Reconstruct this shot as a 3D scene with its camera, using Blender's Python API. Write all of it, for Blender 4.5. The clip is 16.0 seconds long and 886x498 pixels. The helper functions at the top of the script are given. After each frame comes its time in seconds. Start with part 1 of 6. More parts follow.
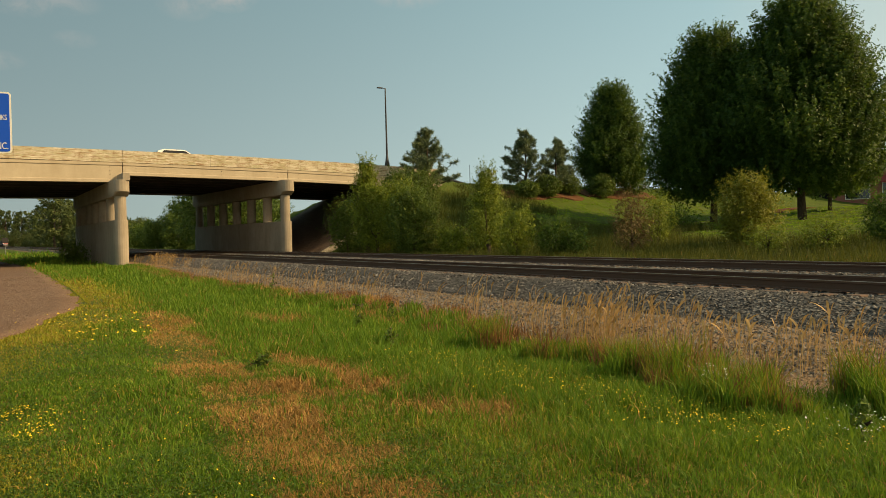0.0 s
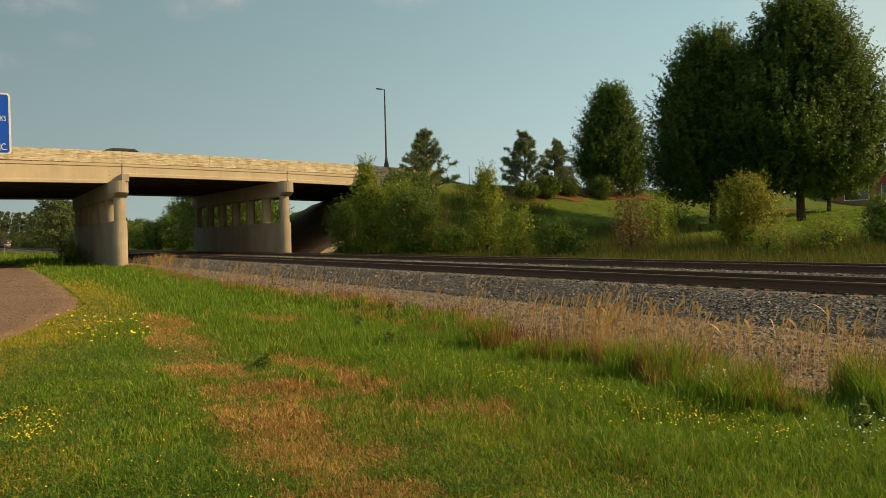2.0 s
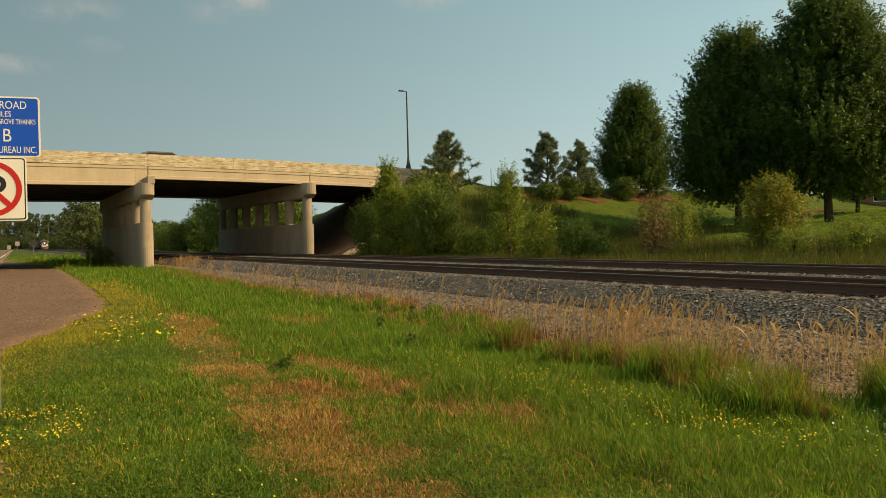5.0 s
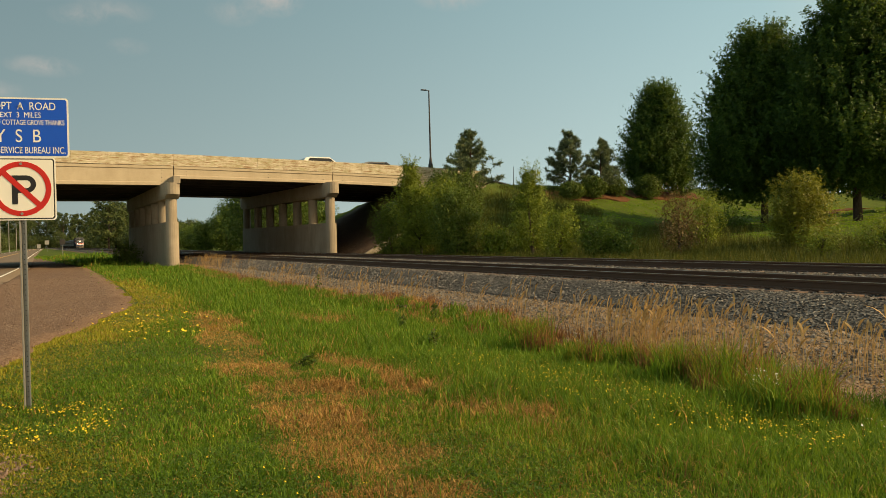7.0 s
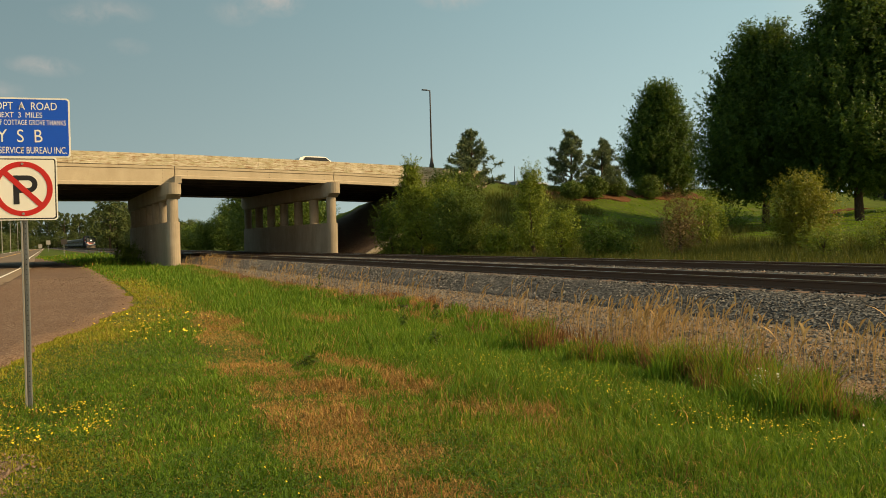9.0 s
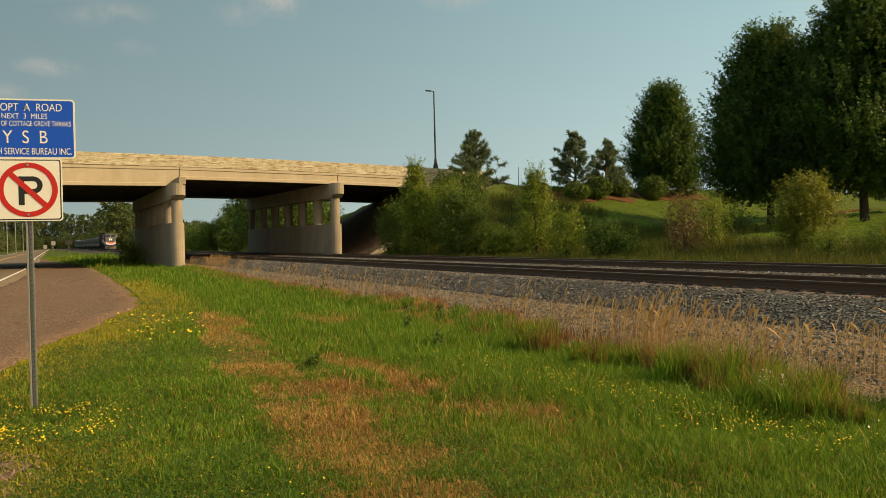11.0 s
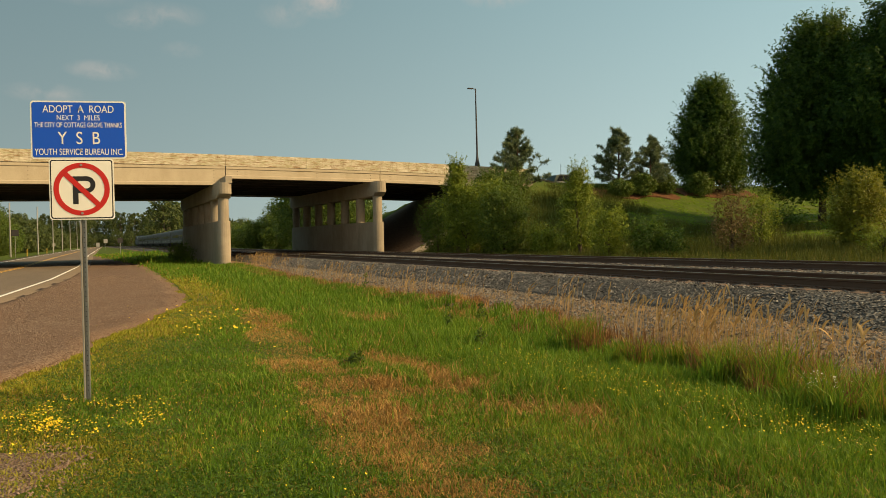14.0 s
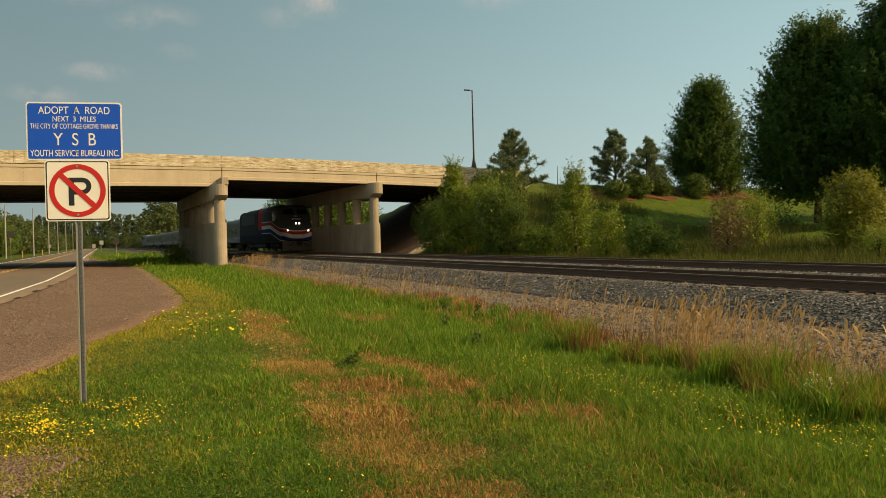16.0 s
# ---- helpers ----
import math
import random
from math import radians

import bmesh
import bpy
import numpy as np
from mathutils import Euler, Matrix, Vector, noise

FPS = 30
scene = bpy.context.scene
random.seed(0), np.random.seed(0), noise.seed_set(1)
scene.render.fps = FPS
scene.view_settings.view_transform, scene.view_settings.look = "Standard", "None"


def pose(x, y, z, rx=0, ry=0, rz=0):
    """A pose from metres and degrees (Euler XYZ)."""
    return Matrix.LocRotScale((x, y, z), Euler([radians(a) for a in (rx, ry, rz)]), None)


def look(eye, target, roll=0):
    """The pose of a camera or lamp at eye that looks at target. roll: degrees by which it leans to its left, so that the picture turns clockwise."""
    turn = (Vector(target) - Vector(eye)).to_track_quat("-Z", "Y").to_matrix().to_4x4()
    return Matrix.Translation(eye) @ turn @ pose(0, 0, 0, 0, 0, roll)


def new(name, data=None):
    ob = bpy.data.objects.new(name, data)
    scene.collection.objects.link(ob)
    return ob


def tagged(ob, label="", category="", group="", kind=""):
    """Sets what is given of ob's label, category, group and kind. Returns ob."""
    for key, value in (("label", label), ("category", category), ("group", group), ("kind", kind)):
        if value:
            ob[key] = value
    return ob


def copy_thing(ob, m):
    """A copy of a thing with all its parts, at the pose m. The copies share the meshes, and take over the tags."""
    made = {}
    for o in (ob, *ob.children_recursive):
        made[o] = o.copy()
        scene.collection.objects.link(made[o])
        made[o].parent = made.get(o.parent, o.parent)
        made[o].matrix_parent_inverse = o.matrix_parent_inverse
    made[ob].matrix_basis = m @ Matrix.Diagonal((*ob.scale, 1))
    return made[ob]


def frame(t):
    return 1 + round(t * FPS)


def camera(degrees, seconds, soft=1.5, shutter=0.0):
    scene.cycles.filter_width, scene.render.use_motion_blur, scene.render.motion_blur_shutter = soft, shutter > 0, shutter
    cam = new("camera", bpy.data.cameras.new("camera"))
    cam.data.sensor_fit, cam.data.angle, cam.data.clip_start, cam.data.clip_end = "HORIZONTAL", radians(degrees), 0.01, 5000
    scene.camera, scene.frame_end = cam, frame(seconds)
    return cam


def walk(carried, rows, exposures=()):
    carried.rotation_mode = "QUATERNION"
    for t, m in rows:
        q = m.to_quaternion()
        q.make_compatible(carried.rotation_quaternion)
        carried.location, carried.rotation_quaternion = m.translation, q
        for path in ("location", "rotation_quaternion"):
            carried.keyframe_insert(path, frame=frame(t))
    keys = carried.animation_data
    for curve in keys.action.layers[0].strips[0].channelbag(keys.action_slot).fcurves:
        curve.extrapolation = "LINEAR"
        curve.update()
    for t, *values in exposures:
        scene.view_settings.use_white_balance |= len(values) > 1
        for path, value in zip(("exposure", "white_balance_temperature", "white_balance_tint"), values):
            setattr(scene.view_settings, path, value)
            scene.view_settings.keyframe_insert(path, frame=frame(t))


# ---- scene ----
# World: x runs across the railway, y along it, z up; the camera stands on the verge.
cam = camera(63.4, 16.0, soft=0.85)
TURNS = [
    (0.0, 0.0, -1.0), (0.5, 0.01, -1.01), (1.0, -0.045, -0.931), (1.5, -0.051, -0.931), (2.0, -0.058, -0.917),
    (2.2, 0.1, -0.9), (2.3, 0.45, -0.87), (2.4, 1.4, -0.76), (2.5, 2.15, -0.693), (2.6, 2.85, -0.69), (2.7, 3.2, -0.70),
    (2.8, 3.3, -0.71), (3.0, 3.103, -0.728), (3.2, 2.6, -0.745), (3.5, 1.706, -0.771), (3.7, 1.69, -0.77), (5.8, 1.69, -0.755),
    (6.0, 1.722, -0.752), (6.2, 2.9, -0.76), (6.3, 3.25, -0.765), (6.5, 3.485, -0.771), (7.0, 3.463, -0.809), (7.5, 3.389, -0.84),
    (8.0, 3.325, -0.821), (8.5, 3.282, -0.815), (9.0, 3.55, -0.809), (9.2, 3.56, -0.80), (11.3, 3.88, -0.74), (11.5, 3.943, -0.733),
    (11.8, 5.05, -0.68), (12.0, 6.216, -0.648), (12.2, 6.72, -0.66), (12.5, 7.283, -0.699), (13.0, 7.332, -0.779), (13.5, 7.333, -0.835),
    (14.0, 7.18, -0.848), (14.5, 7.168, -0.848), (15.0, 7.075, -0.847), (15.5, 7.055, -0.82), (16.0, 6.912, -0.733)]
EYE = (0.0, 0.0, 1.57)
walk(cam, [(t, pose(*EYE, 90 + pitch + 0.02, 1.1, yaw - 33.3)) for t, yaw, pitch in TURNS], [(0, 0.3), (16, 0.3)])

# ---- light ----
SUN_AZ, SUN_EL = 130.0, 32.0


def make_light():
    world = bpy.data.worlds.new("sky")
    scene.world = world
    world.use_nodes = True
    nt = world.node_tree
    bg = nt.nodes["Background"]
    sky = nt.nodes.new("ShaderNodeTexSky")
    sky.sky_type = 'NISHITA'
    sky.sun_disc = False
    sky.sun_elevation, sky.sun_rotation = radians(SUN_EL), radians(SUN_AZ)
    sky.air_density, sky.dust_density, sky.ozone_density = 1.0, 2.5, 1.6
    # summer haze: paler towards the horizon, with a few thin clouds
    def node(kind, **values):
        n = nt.nodes.new(kind)
        for key, v in values.items():
            n.inputs[key].default_value = v
        return n

    def calc(op, a, b=0.0, clamp=True):
        n = nt.nodes.new("ShaderNodeMath")
        n.operation, n.use_clamp = op, clamp
        for sock, v in zip(n.inputs, (a, b)):
            if isinstance(v, (int, float)):
                sock.default_value = v
            else:
                nt.links.new(v, sock)
        return n.outputs[0]

    def blend(fac, a, b):
        n = nt.nodes.new("ShaderNodeMix")
        n.data_type = 'RGBA'
        for sock, v in ((n.inputs[0], fac), (n.inputs[6], a), (n.inputs[7], b)):
            if isinstance(v, tuple):
                sock.default_value = (*v, 1)
            elif isinstance(v, float):
                sock.default_value = v
            else:
                nt.links.new(v, sock)
        return n.outputs[2]

    way = nt.nodes.new("ShaderNodeTexCoord").outputs["Generated"]
    sep = nt.nodes.new("ShaderNodeSeparateXYZ")
    nt.links.new(way, sep.inputs[0])
    up = calc('MAXIMUM', sep.outputs[2], 0.0)
    lift = calc('POWER', calc('MULTIPLY', up, 1.9), 0.62)
    haze = blend(lift, (4.9, 5.9, 5.5), (1.6, 2.85, 3.15))
    # brighter and warmer towards the low sun
    dot = nt.nodes.new("ShaderNodeVectorMath")
    dot.operation = 'DOT_PRODUCT'
    nt.links.new(way, dot.inputs[0])
    dot.inputs[1].default_value = (math.sin(radians(150)), math.cos(radians(150)), 0.0)
    gain = calc('MULTIPLY', calc('ADD', dot.outputs["Value"], 1.68, False), 1.18, False)
    gain = calc('MINIMUM', calc('MAXIMUM', gain, 0.76, False), 2.0, False)
    bright = nt.nodes.new("ShaderNodeVectorMath")
    bright.operation = 'SCALE'
    nt.links.new(haze, bright.inputs[0])
    nt.links.new(gain, bright.inputs["Scale"])
    warm = blend(calc('MULTIPLY', calc('ADD', dot.outputs["Value"], 0.1), 0.9), bright.outputs[0], (13.0, 10.0, 6.2))
    base = blend(0.90, sky.outputs[0], warm)
    # a few small ragged clouds
    puff = node("ShaderNodeTexNoise", Scale=34.0, Detail=7.0, Roughness=0.62, Distortion=0.4)
    nt.links.new(way, puff.inputs["Vector"])
    ragged = calc('MULTIPLY', calc('SUBTRACT', puff.outputs["Fac"], 0.33), 2.6)
    final = base
    for az, el, wide, tall, dense in ((17.0, 18.3, 2.4, 1.5, 0.55), (14.0, 17.2, 2.2, 1.2, 0.22), (31.0, 18.6, 3.2, 1.2, 0.40), (5.5, 16.6, 3.0, 1.0, 0.22), (6.5, 14.2, 1.6, 0.7, 0.2), (1.0, 12.4, 2.6, 0.8, 0.40), (-2.5, 10.6, 3.0, 0.8, 0.3), (3.2, 16.0, 2.0, 0.8, 0.25), (0.0, 17.5, 3.5, 1.0, 0.2)):
        c = Vector((math.sin(radians(az)) * math.cos(radians(el)), math.cos(radians(az)) * math.cos(radians(el)), math.sin(radians(el))))
        right, high = Vector((math.cos(radians(az)), -math.sin(radians(az)), 0)), None
        high = right.cross(c)
        off = []
        for axis, size in ((right, wide), (high, tall)):
            d = nt.nodes.new("ShaderNodeVectorMath")
            d.operation = 'DOT_PRODUCT'
            nt.links.new(way, d.inputs[0])
            d.inputs[1].default_value = axis / math.tan(radians(size))
            v = calc('SUBTRACT', d.outputs["Value"], c.dot(axis) / math.tan(radians(size)), False)
            off.append(calc('MULTIPLY', v, v, False))
        near = calc('SUBTRACT', 1.0, calc('SQRT', calc('ADD', off[0], off[1], False), 0.0, False))
        cover = calc('MULTIPLY', calc('MULTIPLY', near, ragged), dense * 1.9)
        final = blend(cover, final, (6.6, 6.0, 5.4))
    nt.links.new(final, bg.inputs[0])
    bg.inputs[1].default_value = 0.068
    sun = new("sun", bpy.data.lights.new("sun", 'SUN'))
    sun.data.energy, sun.data.angle, sun.data.color = 5.0, radians(0.6), (1.0, 0.71, 0.36)
    a, e = radians(SUN_AZ), radians(SUN_EL)
    sun.matrix_world = look((math.sin(a) * math.cos(e) * 50, math.cos(a) * math.cos(e) * 50, math.sin(e) * 50), (0, 0, 0))


make_light()


# ---- materials ----
class Nodes:
    """A short way to wire a Principled material."""

    def __init__(self, name, rough=0.8, metal=0.0, spec=0.3):
        self.m = bpy.data.materials.new(name)
        self.m.use_nodes = True
        self.t = self.m.node_tree
        self.b = self.t.nodes["Principled BSDF"]
        self.b.inputs["Roughness"].default_value = rough
        self.b.inputs["Metallic"].default_value = metal
        self.b.inputs["Specular IOR Level"].default_value = spec
        self.coord = self.t.nodes.new("ShaderNodeTexCoord").outputs["Object"]
        self.geo = self.t.nodes.new("ShaderNodeNewGeometry")
        self.pos = self.geo.outputs["Position"]

    def link(self, a, b):
        self.t.links.new(a, b)

    def noise(self, scale, detail=4, rough=0.6, at=None, stretch=None, distort=0.0):
        n = self.t.nodes.new("ShaderNodeTexNoise")
        n.inputs["Scale"].default_value, n.inputs["Detail"].default_value, n.inputs["Roughness"].default_value = scale, detail, rough
        n.inputs["Distortion"].default_value = distort
        at = at or self.pos
        if stretch:
            v = self.t.nodes.new("ShaderNodeVectorMath")
            v.operation = 'MULTIPLY'
            self.link(at, v.inputs[0])
            v.inputs[1].default_value = stretch
            at = v.outputs[0]
        self.link(at, n.inputs["Vector"])
        return n.outputs["Fac"]

    def cells(self, scale, out="Color", at=None):
        n = self.t.nodes.new("ShaderNodeTexVoronoi")
        n.inputs["Scale"].default_value = scale
        self.link(at or self.pos, n.inputs["Vector"])
        return n.outputs[out]

    def ramp(self, fac, stops):
        r = self.t.nodes.new("ShaderNodeValToRGB")
        e = r.color_ramp.elements
        while len(e) < len(stops):
            e.new(0.5)
        for el, (p, c) in zip(e, stops):
            el.position, el.color = p, (*c, 1) if len(c) == 3 else c
        self.link(fac, r.inputs[0])
        return r.outputs[0]

    def mix(self, fac, a, b, kind='MIX'):
        n = self.t.nodes.new("ShaderNodeMix")
        n.data_type, n.blend_type = 'RGBA', kind
        for sock, v in ((n.inputs[0], fac), (n.inputs[6], a), (n.inputs[7], b)):
            if isinstance(v, (int, float)):
                sock.default_value = v
            elif isinstance(v, tuple):
                sock.default_value = (*v, 1)
            else:
                self.link(v, sock)
        return n.outputs[2]

    def math(self, op, a, b=0.0, clamp=False):
        n = self.t.nodes.new("ShaderNodeMath")
        n.operation, n.use_clamp = op, clamp
        for sock, v in zip(n.inputs, (a, b)):
            if isinstance(v, (int, float)):
                sock.default_value = v
            else:
                self.link(v, sock)
        return n.outputs[0]

    def axis(self, vec):
        n = self.t.nodes.new("ShaderNodeSeparateXYZ")
        self.link(vec, n.inputs[0])
        return n.outputs

    def colour(self, c):
        if isinstance(c, tuple):
            self.b.inputs["Base Color"].default_value = (*c, 1)
        else:
            self.link(c, self.b.inputs["Base Color"])
        return self

    def rough(self, r):
        self.link(r, self.b.inputs["Roughness"])
        return self

    def bump(self, h, strength=0.4, dist=0.01):
        n = self.t.nodes.new("ShaderNodeBump")
        n.inputs["Strength"].default_value, n.inputs["Distance"].default_value = strength, dist
        self.link(h, n.inputs["Height"])
        self.link(n.outputs[0], self.b.inputs["Normal"])
        return self

    @property
    def island(self):
        return self.geo.outputs["Random Per Island"]


def paint(name, c, rough=0.5, metal=0.0, dirt=0.25, scale=3.0, spec=0.4):
    n = Nodes(name, rough, metal, spec)
    d = tuple(v * 0.55 + 0.02 for v in c)
    f = n.ramp(n.noise(scale, 6, 0.7, n.coord), [(0.35, (0, 0, 0)), (0.75, (dirt, dirt, dirt))])
    n.colour(n.mix(f, c, d))
    n.bump(n.noise(scale * 30, 3, 0.6, n.coord), 0.08, 0.003)
    return n.m


def concrete(name, light, dark, stain=0.5):
    n = Nodes(name, 0.9, 0, 0.2)
    big = n.noise(0.55, 6, 0.65, stretch=(1, 1, 0.35))
    base = n.ramp(big, [(0.3, dark), (0.68, light)])
    drip = n.ramp(n.noise(2.2, 5, 0.7, stretch=(0.9, 0.9, 0.45)), [(0.42, (0, 0, 0)), (0.72, (stain, stain, stain))])
    rust = n.mix(drip, base, tuple(v * 0.5 for v in (dark[0], dark[1] * 0.9, dark[2] * 0.8)))
    grain = n.noise(30, 4, 0.7)
    n.colour(n.mix(0.25, rust, n.ramp(grain, [(0.3, (0.25, 0.24, 0.22)), (0.7, (0.75, 0.73, 0.7))]), 'OVERLAY'))
    n.bump(n.noise(12, 6, 0.7), 0.25, 0.02)
    return n.m


def barrier_material():
    """Pale weathered concrete with board lines, lichen and rusty scabs."""
    n = Nodes("barrier_concrete", 0.92, 0, 0.15)
    base = n.ramp(n.noise(0.5, 5, 0.65), [(0.3, (0.40, 0.355, 0.25)), (0.65, (0.58, 0.525, 0.41))])
    lichen = n.ramp(n.noise(1.4, 6, 0.7, stretch=(1, 1, 2.5)), [(0.42, (0, 0, 0)), (0.62, (0.75, 0.75, 0.75))])
    c = n.mix(lichen, base, (0.33, 0.31, 0.17))
    scab = n.ramp(n.noise(2.2, 7, 0.8, stretch=(0.6, 0.6, 4.5)), [(0.50, (0, 0, 0)), (0.58, (0.85, 0.85, 0.85))])
    c = n.mix(scab, c, (0.24, 0.14, 0.07))
    pale = n.ramp(n.noise(2.6, 6, 0.75, stretch=(0.6, 0.6, 5.0), distort=0.3), [(0.53, (0, 0, 0)), (0.62, (0.7, 0.7, 0.7))])
    c = n.mix(pale, c, (0.70, 0.66, 0.56))
    drip = n.ramp(n.noise(2.5, 4, 0.6, stretch=(1.6, 1.6, 0.12)), [(0.52, (0, 0, 0)), (0.7, (0.3, 0.3, 0.3))])
    n.colour(n.mix(drip, c, (0.15, 0.115, 0.07)))
    n.bump(n.noise(9, 6, 0.75, stretch=(1, 1, 3)), 0.5, 0.02)
    return n.m


def leaf_material(name, a, b, c, rough=0.55, glow=0.3):
    n = Nodes(name, rough, 0, 0.25)
    patch = n.noise(0.8, 4, 0.65)
    base = n.ramp(n.island, [(0.0, a), (0.55, b), (1.0, c)])
    base = n.mix(n.ramp(patch, [(0.35, (0, 0, 0)), (0.7, (0.55, 0.55, 0.55))]), base, a)
    n.colour(base)
    tr = n.t.nodes.new("ShaderNodeBsdfTranslucent")
    n.link(n.mix(0.5, base, c), tr.inputs[0])
    mx = n.t.nodes.new("ShaderNodeMixShader")
    mx.inputs[0].default_value = glow
    n.link(n.b.outputs[0], mx.inputs[1])
    n.link(tr.outputs[0], mx.inputs[2])
    n.link(mx.outputs[0], n.t.nodes["Material Output"].inputs[0])
    return n.m


def ground_material():
    n = Nodes("soil_and_grass", 0.95, 0, 0.1)
    f = n.noise(0.35, 8, 0.65)
    g = n.noise(9, 5, 0.7)
    turf = n.ramp(f, [(0.3, (0.045, 0.075, 0.008)), (0.55, (0.07, 0.11, 0.010)), (0.75, (0.11, 0.115, 0.018))])
    n.colour(n.mix(n.ramp(g, [(0.4, (0, 0, 0)), (0.7, (0.6, 0.6, 0.6))]), turf, (0.06, 0.045, 0.022)))
    n.bump(g, 0.6, 0.05)
    return n.m


def gravel_material(name, tones, scale, patch=None):
    n = Nodes(name, 1.0, 0, 0.04)
    grey = n.axis(n.cells(scale))[0]
    c = n.ramp(grey, [(0.0, tones[0]), (0.5, tones[1]), (1.0, tones[2])])
    big = n.noise(0.5, 6, 0.7, distort=0.6)
    c = n.mix(n.ramp(big, [(0.38, (0, 0, 0)), (0.66, (0.75, 0.75, 0.75))]), c, patch or tones[1])
    n.colour(c)
    n.bump(n.cells(scale, "Distance"), 0.7, 0.03)
    return n.m


def stone_material(name, tones):
    n = Nodes(name, 0.95, 0, 0.08)
    n.colour(n.mix(0.35, n.ramp(n.island, [(0.0, tones[0]), (0.6, tones[1]), (1.0, tones[2])]), n.ramp(n.noise(18, 3), [(0.3, tones[0]), (0.7, tones[2])])))
    return n.m


def asphalt_material():
    n = Nodes("asphalt", 1.0, 0, 0.04)
    g = n.noise(60, 4, 0.8)
    big = n.noise(0.25, 5, 0.6, stretch=(2.5, 0.5, 1))
    c = n.mix(n.ramp(big, [(0.35, (0, 0, 0)), (0.7, (0.8, 0.8, 0.8))]), (0.15, 0.112, 0.078), (0.20, 0.152, 0.105))
    n.colour(n.mix(0.3, c, n.ramp(g, [(0.3, (0.03, 0.03, 0.03)), (0.7, (0.28, 0.26, 0.24))])))
    n.bump(g, 0.3, 0.01)
    return n.m


def steel_material(name, c, rough, metal=0.9, rust=0.4):
    n = Nodes(name, rough, metal, 0.5)
    f = n.ramp(n.noise(4, 6, 0.7, n.coord), [(0.4, (0, 0, 0)), (0.75, (rust, rust, rust))])
    n.colour(n.mix(f, c, (0.10, 0.05, 0.025)))
    n.bump(n.noise(40, 3, 0.6, n.coord), 0.1, 0.003)
    return n.m


def bark_material():
    n = Nodes("bark", 0.95, 0, 0.1)
    f = n.noise(6, 6, 0.7, stretch=(3, 3, 0.5))
    n.colour(n.ramp(f, [(0.3, (0.035, 0.025, 0.018)), (0.7, (0.13, 0.10, 0.075))]))
    n.bump(f, 0.6, 0.03)
    return n.m


M = {}
M["ground"] = ground_material()
M["gravel"] = gravel_material("pink_gravel", [(0.102, 0.065, 0.046), (0.183, 0.123, 0.089), (0.254, 0.192, 0.148)], 45, (0.157, 0.103, 0.073))
M["pink_stone"] = stone_material("pink_stone", [(0.125, 0.082, 0.059), (0.213, 0.140, 0.099), (0.314, 0.231, 0.173)])
M["tan_gravel"] = gravel_material("tan_gravel", [(0.066, 0.051, 0.036), (0.192, 0.138, 0.090), (0.300, 0.228, 0.156)], 30, (0.264, 0.174, 0.096))
M["ballast"] = gravel_material("ballast", [(0.019, 0.019, 0.018), (0.069, 0.066, 0.063), (0.189, 0.182, 0.169)], 22)
M["stone"] = stone_material("ballast_stone", [(0.020, 0.019, 0.019), (0.076, 0.071, 0.065), (0.276, 0.259, 0.235)])
M["tan_stone"] = stone_material("tan_stone", [(0.042, 0.035, 0.028), (0.154, 0.119, 0.084), (0.322, 0.266, 0.203)])
M["asphalt"] = asphalt_material()
M["white_line"] = paint("road_paint", (0.78, 0.77, 0.72), 0.7, 0, 0.5, 6)
M["yellow_line"] = paint("yellow_road_paint", (0.62, 0.36, 0.05), 0.7, 0, 0.5, 6)
M["barrier"] = barrier_material()
# deck and inner girders: the shade under the bridge is put into this darker colour
M["soffit"] = concrete("underside_shade_concrete", (0.075, 0.065, 0.055), (0.035, 0.03, 0.026), 0.3)
M["bank_soil"] = gravel_material("dusty_bank_soil", [(0.072, 0.050, 0.038), (0.122, 0.086, 0.065), (0.187, 0.144, 0.108)], 8)
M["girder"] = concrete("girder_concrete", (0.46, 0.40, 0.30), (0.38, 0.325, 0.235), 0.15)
M["pier"] = concrete("pier_concrete", (0.374, 0.328, 0.259), (0.259, 0.224, 0.172), 0.3)
M["slab"] = concrete("slab_concrete", (0.30, 0.27, 0.23), (0.20, 0.18, 0.15), 0.3)
M["joint"] = paint("dark_joint", (0.03, 0.028, 0.025), 0.9)
M["rail_side"] = steel_material("rusty_rail", (0.10, 0.055, 0.035), 0.8, 0.1, 0.5)
M["rail_top"] = steel_material("worn_rail_head", (0.55, 0.54, 0.52), 0.28, 1.0, 0.1)
M["tie"] = paint("timber_sleeper", (0.12, 0.075, 0.052), 0.9, 0, 0.5, 5)
M["galv"] = steel_material("galvanised_steel", (0.30, 0.30, 0.285), 0.55, 0.5, 0.15)
M["dark_metal"] = steel_material("dark_painted_steel", (0.035, 0.035, 0.037), 0.5, 0.4, 0.2)
M["sign_blue"] = paint("sign_blue", (0.003, 0.08, 0.58), 0.45, 0, 0.1, 4)
M["sign_white"] = paint("sign_white", (0.80, 0.78, 0.70), 0.5, 0, 0.12, 4)
M["sign_red"] = paint("sign_red", (0.50, 0.015, 0.008), 0.45, 0, 0.15, 4)
M["black"] = paint("black_paint", (0.015, 0.015, 0.016), 0.5)
M["bark"] = bark_material()
M["leaf_maple"] = leaf_material("maple_leaves", (0.023, 0.058, 0.008), (0.054, 0.108, 0.011), (0.150, 0.217, 0.025), 0.55, 0.42)
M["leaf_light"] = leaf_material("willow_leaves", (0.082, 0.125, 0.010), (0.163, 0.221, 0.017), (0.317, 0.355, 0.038))
